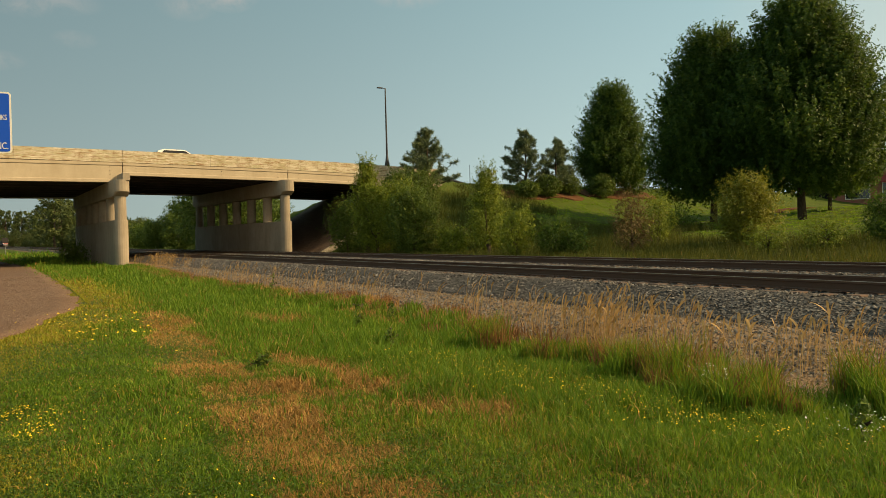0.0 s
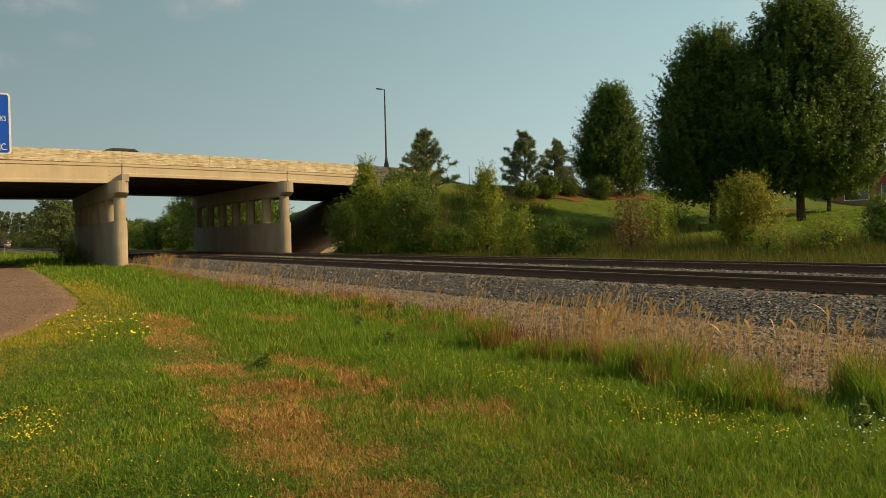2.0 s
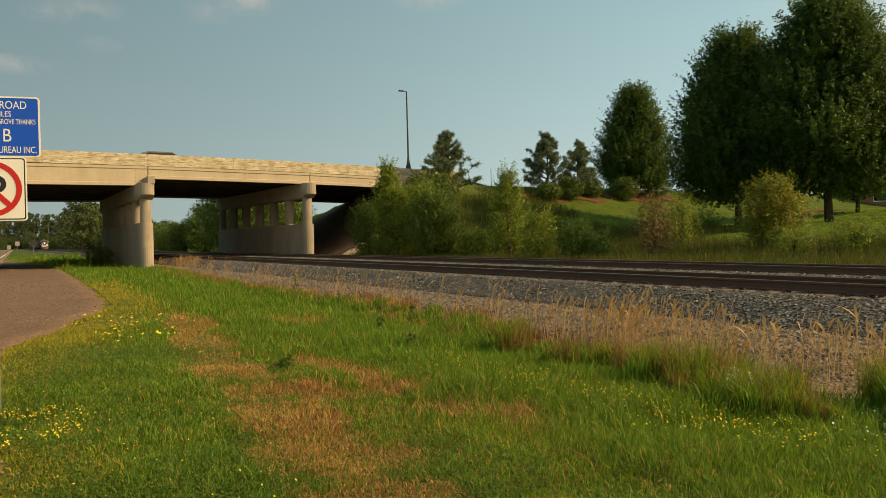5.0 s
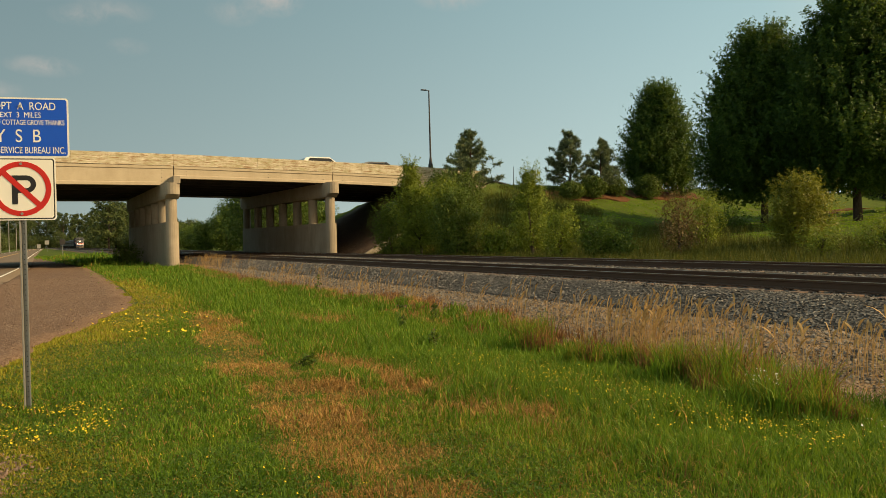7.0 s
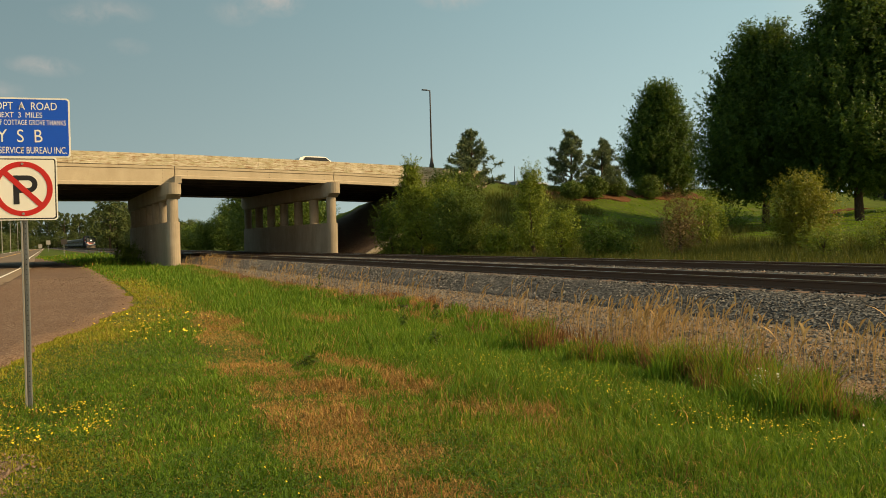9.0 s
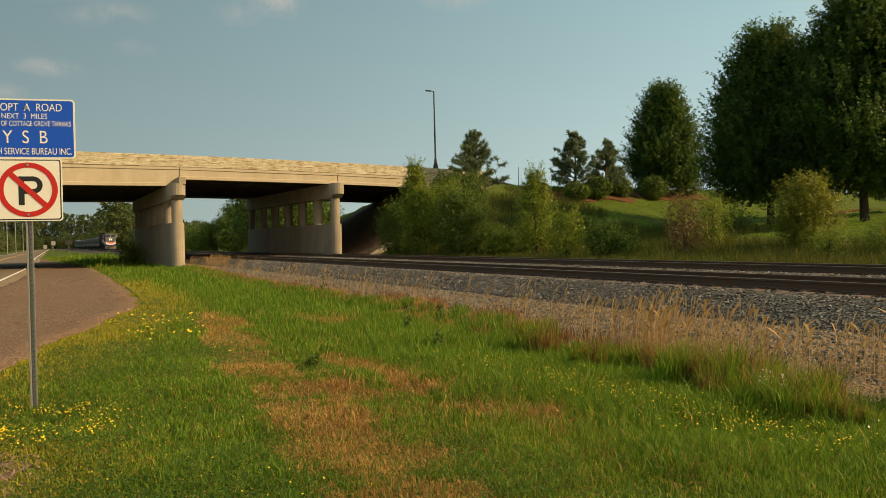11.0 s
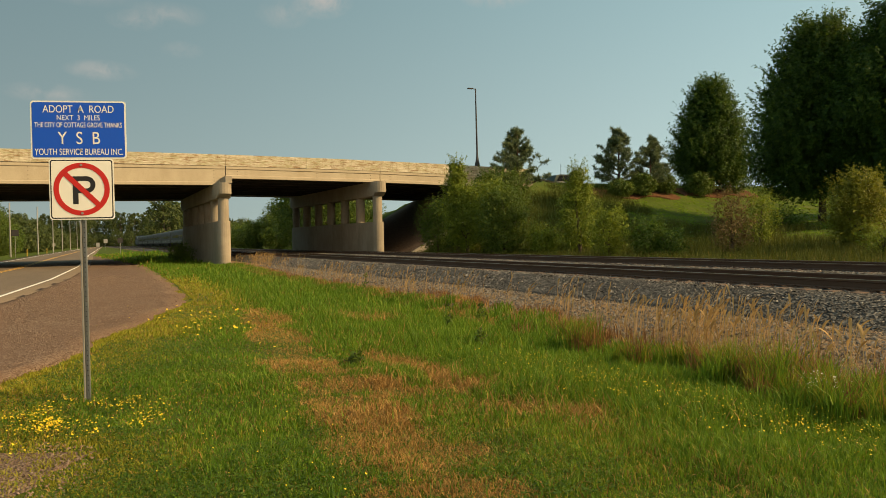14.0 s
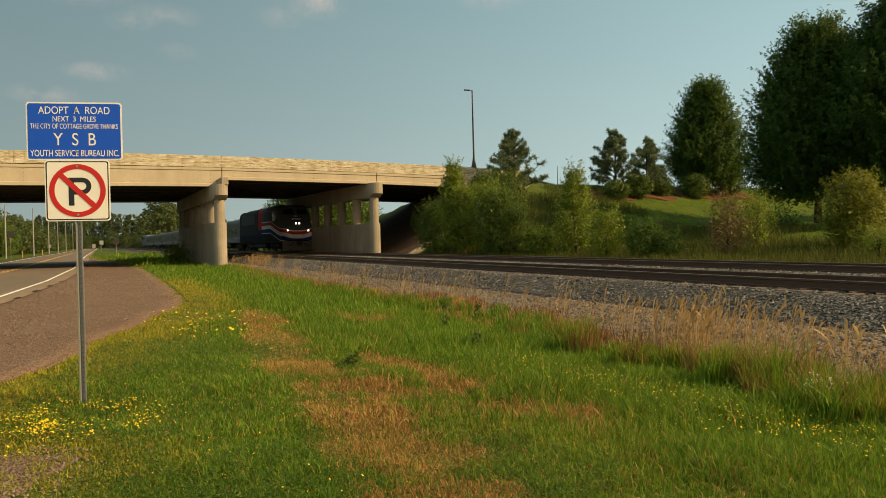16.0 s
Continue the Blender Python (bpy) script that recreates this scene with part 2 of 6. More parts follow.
M["leaf_yellow"] = leaf_material("yellowish_leaves", (0.109, 0.124, 0.010), (0.191, 0.200, 0.018), (0.309, 0.300, 0.030))
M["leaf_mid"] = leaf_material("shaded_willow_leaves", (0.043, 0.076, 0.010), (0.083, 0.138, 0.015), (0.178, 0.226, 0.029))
M["leaf_dry"] = leaf_material("brownish_leaves", (0.086, 0.060, 0.024), (0.158, 0.120, 0.042), (0.245, 0.168, 0.060))
M["leaf_far"] = leaf_material("far_leaves", (0.041, 0.063, 0.016), (0.074, 0.101, 0.025), (0.138, 0.161, 0.044))
M["needle"] = leaf_material("pine_needles", (0.064, 0.098, 0.050), (0.128, 0.171, 0.075), (0.239, 0.276, 0.125), 0.6, 0.25)
M["grass"] = leaf_material("grass_blades", (0.049, 0.116, 0.006), (0.113, 0.222, 0.011), (0.249, 0.346, 0.031), 0.6, 0.4)
M["lawn"] = leaf_material("lawn_blades", (0.097, 0.203, 0.007), (0.166, 0.291, 0.010), (0.272, 0.372, 0.021), 0.7, 0.4)
M["grass_rough"] = leaf_material("rough_grass_blades", (0.033, 0.048, 0.006), (0.062, 0.083, 0.011), (0.146, 0.146, 0.022), 0.7, 0.35)
M["grass_yellow"] = leaf_material("yellowed_grass", (0.202, 0.209, 0.013), (0.287, 0.273, 0.020), (0.389, 0.335, 0.037), 0.7, 0.3)
M["grass_dry"] = leaf_material("dead_grass", (0.255, 0.135, 0.034), (0.405, 0.232, 0.068), (0.525, 0.345, 0.122), 0.8, 0.25)
M["seed"] = leaf_material("ripe_seed_heads", (0.315, 0.188, 0.064), (0.435, 0.277, 0.105), (0.540, 0.375, 0.165), 0.8, 0.3)
M["clover"] = leaf_material("clover_leaves", (0.040, 0.090, 0.008), (0.067, 0.129, 0.011), (0.117, 0.172, 0.020), 0.6, 0.3)
M["red_stem"] = leaf_material("reddish_stems", (0.12, 0.055, 0.022), (0.24, 0.11, 0.04), (0.36, 0.20, 0.07), 0.8, 0.25)
M["petal"] = paint("yellow_petals", (0.75, 0.52, 0.01), 0.6, 0, 0.1)
M["petal_white"] = paint("white_petals", (0.75, 0.75, 0.68), 0.6, 0, 0.1)
M["mulch"] = gravel_material("red_mulch", [(0.059, 0.031, 0.017), (0.119, 0.058, 0.031), (0.167, 0.092, 0.046)], 12)


# ---- mesh helpers ----
def part(name, bm, mat, parent=None, label="", smooth=False):
    me = bpy.data.meshes.new(name)
    bmesh.ops.recalc_face_normals(bm, faces=bm.faces)
    bm.to_mesh(me)
    bm.free()
    return link_part(name, me, mat, parent, label, smooth)


def link_part(name, me, mat, parent=None, label="", smooth=False):
    if mat and not me.materials:
        me.materials.append(mat)
    if smooth:
        me.shade_smooth()
    ob = new(name, me)
    ob.parent = parent
    if label:
        tagged(ob, label)
    return ob


def thing(name, m, label, category, group="", kind=""):
    ob = new(name)
    ob.matrix_basis = m
    return tagged(ob, label, category, group, kind)


def arrays_mesh(name, verts, faces):
    """A mesh from arrays: verts (n, 3) and faces (m, k)."""
    me = bpy.data.meshes.new(name)
    verts, faces = np.ascontiguousarray(verts, np.float32), np.ascontiguousarray(faces, np.int32)
    n, k = faces.shape
    me.vertices.add(len(verts))
    me.vertices.foreach_set("co", verts.ravel())
    me.loops.add(n * k)
    me.loops.foreach_set("vertex_index", faces.ravel())
    me.polygons.add(n)
    me.polygons.foreach_set("loop_start", np.arange(0, n * k, k, dtype=np.int32))
    me.update(calc_edges=True)
    return me


def box(bm, x0, x1, y0, y1, z0, z1, bevel=0.0):
    r = bmesh.ops.create_cube(bm, size=1.0, matrix=Matrix.LocRotScale(((x0 + x1) / 2, (y0 + y1) / 2, (z0 + z1) / 2), None, (abs(x1 - x0), abs(y1 - y0), abs(z1 - z0))))
    if bevel:
        edges = {e for v in r["verts"] for e in v.link_edges}
        bmesh.ops.bevel(bm, geom=list(edges), offset=bevel, segments=1, affect='EDGES')


def tube(bm, a, b, ra, rb=None, n=12, caps=True):
    rb = ra if rb is None else rb
    a, b = Vector(a), Vector(b)
    q = (b - a).to_track_quat('Z', 'Y')
    rings = [[bm.verts.new(p + q @ Vector((r * math.cos(2 * math.pi * i / n), r * math.sin(2 * math.pi * i / n), 0))) for i in range(n)] for p, r in ((a, ra), (b, rb))]
    for i in range(n):
        bm.faces.new((rings[0][i], rings[0][(i + 1) % n], rings[1][(i + 1) % n], rings[1][i]))
    if caps:
        bm.faces.new(rings[0][::-1])
        bm.faces.new(rings[1])


def loft(bm, sections, closed=True, caps=True):
    """Skin a row of point loops of equal length."""
    rows = [[bm.verts.new(p) for p in s] for s in sections]
    n = len(rows[0])
    for r0, r1 in zip(rows, rows[1:]):
        for i in range(n if closed else n - 1):
            bm.faces.new((r0[i], r0[(i + 1) % n], r1[(i + 1) % n], r1[i]))
    if caps and closed:
        bm.faces.new(rows[0][::-1])
        bm.faces.new(rows[-1])
    return rows


def smoothstep(a, b, v):
    t = np.clip((v - a) / (b - a), 0, 1)
    return t * t * (3 - 2 * t)


# ---- the land ----
NEAR_TRACK, FAR_TRACK, RAIL_TOP = 13.07, 18.73, 0.69
BRIDGE_Y0, BRIDGE_Y1 = 56.0, 78.0


def road_edge(y):
    """Where the carriageway's edge line runs."""
    return np.interp(y, [-60, 0, 10, 26, 38, 60, 125, 260, 700], [-13, -7.2, -5.0, -2.65, -1.75, -0.9, -0.4, 1.5, 8])


def verge_edge(y):
    """Where the gravel shoulder gives way to grass."""
    return np.interp(y, [-60, 6.5, 9.4, 10.4, 12.9, 16.0, 20.8, 28, 48, 58, 90, 120, 160], [-7, -2.3, -1.2, -0.65, -0.05, 0.95, 2.3, 2.65, 3.2, 3.3, 1.6, 0.4, 0.2])


def stone_edge(y):
    """Where the grass gives way to the railway's stone."""
    return np.interp(y, [-40, 3.3, 4.1, 6.3, 8.5, 12, 15.7, 20, 25, 33, 50, 90, 700], [7.6, 7.2, 6.8, 6.5, 6.9, 7.7, 7.8, 7.5, 7.35, 7.6, 8.8, 9.6, 9.6])


def land(x, y):
    """Height of the ground."""
    x, y = np.asarray(x, float), np.asarray(y, float)
    z = -0.10 * smoothstep(2.5, 6.5, x) + 0.18 * smoothstep(7.0, 10.0, x)
    # beyond the railway
    hill = 0.15 + 2.05 * smoothstep(25, 50, x) + 1.6 * smoothstep(50, 75, x) + 0.02 * np.clip(x - 75, 0, 200)
    hill = hill * (1 - smoothstep(90, 130, y))
    bank = np.minimum(7.25, np.where(y < 67, 7.25 - 0.36 * np.clip(58.5 - y, 0, 60), 7.25 - 0.45 * np.clip(y - 78, 0, 40)))
    bank = np.minimum(bank, 0.5 + 0.56 * (x - 25.0))
    d = bank - hill
    top = hill + np.where(d > 0, d, 0) + 0.6 * np.exp(-np.abs(d) / 0.9) * smoothstep(27, 32, x)
    top = np.where(top > 7.25, 7.25 + (top - 7.25) * 0.2, top)
    z = np.where(x > 23, z * (1 - smoothstep(23, 25.5, x)) + top * smoothstep(23, 25.5, x), z)
    # the approach road dips beyond the bridge, between low grass shoulders
    dip = 2.0 * smoothstep(37.5, 49, x) * smoothstep(57.0, 58.2, y) * (1 - smoothstep(75.8, 77.0, y))
    z = z - np.where(x > 37, dip, 0)
    # the far bank on the other side of the road
    west = np.minimum(7.25, 0.55 * np.clip(-19 - x, 0, 40)) * smoothstep(46, 58, y) * (1 - smoothstep(78, 92, y))
    z = z + np.where(x < -19, west, 0)
    bumps = 0.05 * np.sin(x * 1.3 + 0.7 * y) * np.cos(y * 0.8 - x * 0.4) + 0.03 * np.sin(3.1 * x + 1.1) * np.sin(2.3 * y)
    on_grass = smoothstep(0.5, 2.0, x - verge_edge(y)) * (x < 9)
    z = z + bumps * np.where((x < 9), 0.8 * on_grass, np.where(x > 25, 1.6, 0.0))
    return z - 0.06 * (x < verge_edge(y) + 0.2) * (x > -14)


def grid_mesh(name, xs, ys, height):
    gx, gy = np.meshgrid(xs, ys)
    v = np.stack([gx.ravel(), gy.ravel(), height(gx, gy).ravel()], 1)
    n, m = len(xs), len(ys)
    i = (np.arange(m - 1)[:, None] * n + np.arange(n - 1)[None, :]).ravel()
    return arrays_mesh(name, v, np.stack([i, i + 1, i + 1 + n, i + n], 1))


def build_ground():
    xs = np.unique(np.concatenate([np.linspace(-3000, -200, 15), np.linspace(-200, -20, 25), np.linspace(-20, -2, 19), np.arange(-2, 12, 0.35), np.arange(12, 90, 1.5), np.linspace(90, 300, 30), np.linspace(300, 3000, 15)]))
    ys = np.unique(np.concatenate([np.linspace(-400, -20, 20), np.arange(-20, 30, 0.4), np.arange(30, 120, 1.0), np.linspace(120, 400, 60), np.linspace(400, 4500, 25)]))
    g = link_part("ground", grid_mesh("ground", xs, ys, land), M["ground"], smooth=True)
    tagged(g, "rolling green ground with soil showing through the grass", "ground", kind="structure")


def strip(name, left, right, ys, z, mat, across=6, label="", skirt=0.06):
    """A strip along y between two edge lines, with a little thickness."""
    ys = np.asarray(ys, float)
    f = np.linspace(0, 1, across + 1)
    a, b = left(ys), right(ys)
    gx = a[:, None] * (1 - f) + b[:, None] * f
    gy = np.repeat(ys[:, None], across + 1, 1)
    gz = z(gx, gy)
    gx = np.concatenate([gx[:, :1], gx, gx[:, -1:]], 1)
    gy = np.concatenate([gy[:, :1], gy, gy[:, -1:]], 1)
    gz = np.concatenate([gz[:, :1] - skirt, gz, gz[:, -1:] - skirt], 1)
    n = across + 3
    i = (np.arange(len(ys) - 1)[:, None] * n + np.arange(n - 1)[None, :]).ravel()
    me = arrays_mesh(name, np.stack([gx.ravel(), gy.ravel(), gz.ravel()], 1), np.stack([i, i + 1, i + 1 + n, i + n], 1))
    ob = link_part(name, me, mat)
    return tagged(ob, label, name.replace("_", " "), kind="structure")


def wavy(f, amp, k):
    return lambda y: f(y) + amp * (np.sin(y * k) + 0.6 * np.sin(y * k * 2.7 + 1) + 0.4 * np.sin(y * k * 6.1 + 2))


def build_road():
    ys = np.concatenate([np.arange(-40, 60, 0.5), np.arange(60, 200, 2), np.arange(200, 720, 12)])
    flat = lambda x, y: np.zeros_like(x)
    strip("road", lambda y: road_edge(y) - 8.6, lambda y: road_edge(y) + 0.75, ys, lambda x, y: flat(x, y) + 0.02, M["asphalt"], 8, "worn grey asphalt two-lane road curving under the bridge")
    ob = strip("edge_line", lambda y: road_edge(y) - 0.07, lambda y: road_edge(y) + 0.07, ys, lambda x, y: flat(x, y) + 0.026, M["white_line"], 1, "white painted edge line on the asphalt", 0.003)
    ob = strip("edge_line", lambda y: road_edge(y) - 7.5, lambda y: road_edge(y) - 7.36, ys, lambda x, y: flat(x, y) + 0.026, M["white_line"], 1, "white painted edge line on the asphalt", 0.003)
    for o in (0.0, 0.28):
        strip("centre_line", lambda y: road_edge(y) - 3.8 - o, lambda y: road_edge(y) - 3.68 - o, ys, lambda x, y: flat(x, y) + 0.026, M["yellow_line"], 1, "double yellow centre line on the asphalt", 0.003)
    strip("gravel_shoulder", lambda y: road_edge(y) + 0.6, wavy(verge_edge, 0.10, 1.7), np.concatenate([np.arange(-30, 60, 0.25), np.arange(60, 160, 2)]), lambda x, y: 0.012 + 0.012 * np.sin(x * 2.1 + y * 0.6) * np.sin(y * 0.9), M["gravel"], 10, "pinkish brown gravel shoulder beside the road")


def ballast_height(x):
    """Cross-section of the two stone beds."""
    top = RAIL_TOP - 0.21
    z = np.interp(x, [6, 7.5, 9.6, 10.3, 11.5, 14.65, 15.9, 17.15, 20.3, 21.6, 23.0, 24], [-0.14, -0.03, 0.05, 0.10, top, top, top - 0.16, top, top, 0.12, 0.0, -0.2])
    return z


def build_ballast():
    ys = np.concatenate([np.arange(-40, 60, 0.5), np.arange(60, 300, 4), np.arange(300, 900, 20)])
    c = lambda v: (lambda y: np.full_like(y, v))
    strip("gravel_margin", wavy(stone_edge, 0.12, 1.3), c(10.4), ys, lambda x, y: land(x, y) + 0.02, M["tan_gravel"], 10, "tan gravel and dust margin below the railway ballast", 0.1)
    strip("ballast_bed", c(10.2), c(23.2), ys, lambda x, y: ballast_height(x) + 0.004 + 0.02 * np.sin(3 * x + y) * np.sin(2.2 * y), M["ballast"], 52, "dark grey crushed stone ballast under two railway tracks", 0.2)


def stones(name, count, x0, x1, y0, y1, size, mat, label, height, seed, lift=0.3):
    """Loose angular stones: squashed octahedra lying on the bed."""
    rng = np.random.default_rng(seed)
    x, y = rng.uniform(x0, x1, count), y0 + (y1 - y0) * rng.random(count) ** 1.5
    s = rng.uniform(*size, count) * (1 + np.clip(y / 60, 0, 0.8))
    z = height(x, y) + s * lift * 0.5
    base = np.array([(1, 0, -0.2), (0, 1, -0.2), (-1, 0, -0.2), (0, -1, -0.2), (0.15, 0.1, 0.9)], float)
    tri = np.array([(0, 1, 4), (1, 2, 4), (2, 3, 4), (3, 0, 4)])
    v = base[None] * rng.uniform(0.55, 1.1, (count, 5, 1)) * s[:, None, None] * np.array([1, 1, 0.75])
    a = rng.uniform(0, 6.28, count)
    tl = rng.uniform(-0.6, 0.6, count)
    ca, sa, ct, st = np.cos(a), np.sin(a), np.cos(tl), np.sin(tl)
    vy, vz = v[:, :, 1] * ct[:, None] - v[:, :, 2] * st[:, None], v[:, :, 1] * st[:, None] + v[:, :, 2] * ct[:, None]
    vx = v[:, :, 0]
    out = np.stack([vx * ca[:, None] - vy * sa[:, None] + x[:, None], vx * sa[:, None] + vy * ca[:, None] + y[:, None], vz + z[:, None]], 2)
    f = tri[None] + (np.arange(count) * 5)[:, None, None]
    ob = link_part(name, arrays_mesh(name, out.reshape(-1, 3), f.reshape(-1, 3)), mat)
    return tagged(ob, label, "stones", kind="stuff")


# ---- railway ----
RAIL_PROFILE = [(-0.07, 0.0), (0.07, 0.0), (0.07, 0.015), (0.012, 0.035), (0.012, 0.13), (0.036, 0.14), (0.036, 0.168), (0.028, 0.176), (-0.028, 0.176), (-0.036, 0.168), (-0.036, 0.14), (-0.012, 0.13), (-0.012, 0.035), (-0.07, 0.015)]


def build_track(centre, label):
    track = thing("railway_track", pose(centre, 0, RAIL_TOP - 0.186), label, "railway track", "parallel railway tracks", "structure")
    tie = bmesh.new()
    box(tie, -1.3, 1.3, -0.115, 0.115, -0.16, 0.0, 0.012)
    first = part("sleeper", tie, M["tie"], track)
    first.location = (0, -10, 0)
    rng = random.Random(int(centre))
    for k in range(1, 150):
        o = new("sleeper", first.data)
        o.parent = track
        o.location = (rng.uniform(-0.03, 0.03), -10 + k * 0.5, rng.uniform(-0.012, 0.004))
    rest = bmesh.new()
    for k in range(150, 420):
        y = -10 + k * 0.5
        box(rest, -1.3, 1.3, y - 0.115, y + 0.115, -0.16, 0.0)
    tagged(part("far_sleepers", rest, M["tie"], track), kind="stuff")
    for side in (-0.7525, 0.7525):
        bm = bmesh.new()
        loft(bm, [[(side + px, y, pz + 0.01) for px, pz in RAIL_PROFILE] for y in (-60, 1000)])
        rail = part("rail", bm, M["rail_side"], track)
        cap = bmesh.new()
        box(cap, side - 0.026, side + 0.026, -60, 1000, 0.184, 0.190)
        part("rail_head", cap, M["rail_top"], rail, "shiny worn running surface")
        plates = bmesh.new()
        for k in range(0, 160):
            y = -10 + k * 0.5
            box(plates, side - 0.17, side + 0.17, y - 0.09, y + 0.09, 0.0, 0.014)
            for dx in (-0.1, 0.1):
                box(plates, side + dx - 0.02, side + dx + 0.02, y - 0.03, y + 0.03, 0.012, 0.04)
        tagged(part("tie_plates", plates, M["rail_side"], track), kind="stuff")


build_ground()
build_road()
build_ballast()
stones("ballast_stones", 46000, 10.4, 16.9, -4, 46, (0.018, 0.046), M["stone"], "loose angular grey ballast stones between and beside the rails", lambda x, y: ballast_height(x), 3)
stones("ballast_stones", 16000, 15.2, 18.2, 0, 60, (0.03, 0.06), M["stone"], "loose angular pale and dark ballast stones between the tracks", lambda x, y: ballast_height(x), 4)
stones("gravel_stones", 34000, 6.6, 10.6, -2, 44, (0.012, 0.034), M["tan_stone"], "loose tan and grey stones on the gravel margin", lambda x, y: np.where(x > stone_edge(y) - 0.1, land(x, y) + 0.02, -1.0), 5)
stones("gravel_stones", 30000, -4.5, 3.0, 7, 40, (0.006, 0.018), M["pink_stone"], "loose pinkish stones on the gravel shoulder", lambda x, y: np.where((x > road_edge(y) + 0.8) & (x < verge_edge(y) + 0.1), 0.018, -1.0), 6)
stones("ballast_stones", 15000, 7.6, 10.6, -2, 46, (0.016, 0.042), M["stone"], "loose grey ballast stones strewn over the gravel margin", lambda x, y: np.where(x > stone_edge(y) + 0.5, land(x, y) + 0.02, -1.0), 8)
build_track(NEAR_TRACK, "rusty steel rails on dark timber sleepers with shiny heads")
build_track(FAR_TRACK, "rusty steel rails on dark timber sleepers bedded in ballast")


# ---- the road bridge ----
def deck_top(x):
    """Top of the concrete barrier along the bridge's gentle crest."""
    return 8.24 - 0.00052 * (x - 8.0) ** 2 * (1 if x > 8 else 0.9)


SPANS = [(-21.0, -12.2, 1.43), (-12.2, 9.25, 1.43), (9.25, 21.75, 0.92), (21.75, 36.5, 0.92)]


def round_end_wall(bm, x, y0, y1, half, z0, z1, n=10):
    """A wall along y with half-round ends."""
    pts = [(x + half * math.cos(a), y0 + half * math.sin(a)) for a in (math.pi + math.pi * i / n for i in range(n + 1))]
    pts += [(x + half * math.cos(a), y1 + half * math.sin(a)) for a in (math.pi * i / n for i in range(n + 1))]
    loft(bm, [[(px, py, z) for px, py in pts] for z in (z0, z1)])


def build_pier(x, y0, y1, wall_top, cap_low, cap_top, base, turn, label, seat=None):
    pier = thing("bridge_pier", pose(x, y0, 0, 0, 0, turn), label, "bridge pier", "bridge piers")
    length = y1 - y0
    bm = bmesh.new()
    round_end_wall(bm, 0, 0.47, length - 0.47, 0.47, base, wall_top)
    part("crash_wall", bm, M["pier"], pier, smooth=False)
    for k in range(7):
        y = 0.52 + k * (length - 1.04) / 6
        bm = bmesh.new()
        tube(bm, (0, y, wall_top), (0, y, cap_low), 0.39, n=20)
        part("column", bm, M["pier"], pier, smooth=False)
    bm = bmesh.new()
    n = 8
    ring = lambda s, z: [(0.52 * math.cos(a) * s, -0.02 + 0.52 * math.sin(a)) for a in (math.pi + math.pi * i / n for i in range(n + 1))] + [(0.52 * math.cos(a) * s, length + 0.02 + 0.52 * math.sin(a)) for a in (math.pi * i / n for i in range(n + 1))]
    inner = [(px * 0.92, min(max(py, 0.25), length - 0.25)) for px, py in ring(1, 0)]
    loft(bm, [[(a, b, cap_low) for a, b in inner], [(a, b, cap_low + 0.3) for a, b in ring(1, 0)], [(a, b, cap_top) for a, b in ring(1, 0)]])
    part("cap_beam", bm, M["pier"], pier)
    if seat:
        bm = bmesh.new()
        box(bm, 0.02, 0.5, -0.5, length + 0.3, cap_top - 0.05, seat, 0.02)
        part("bearing_seat", bm, M["pier"], pier)


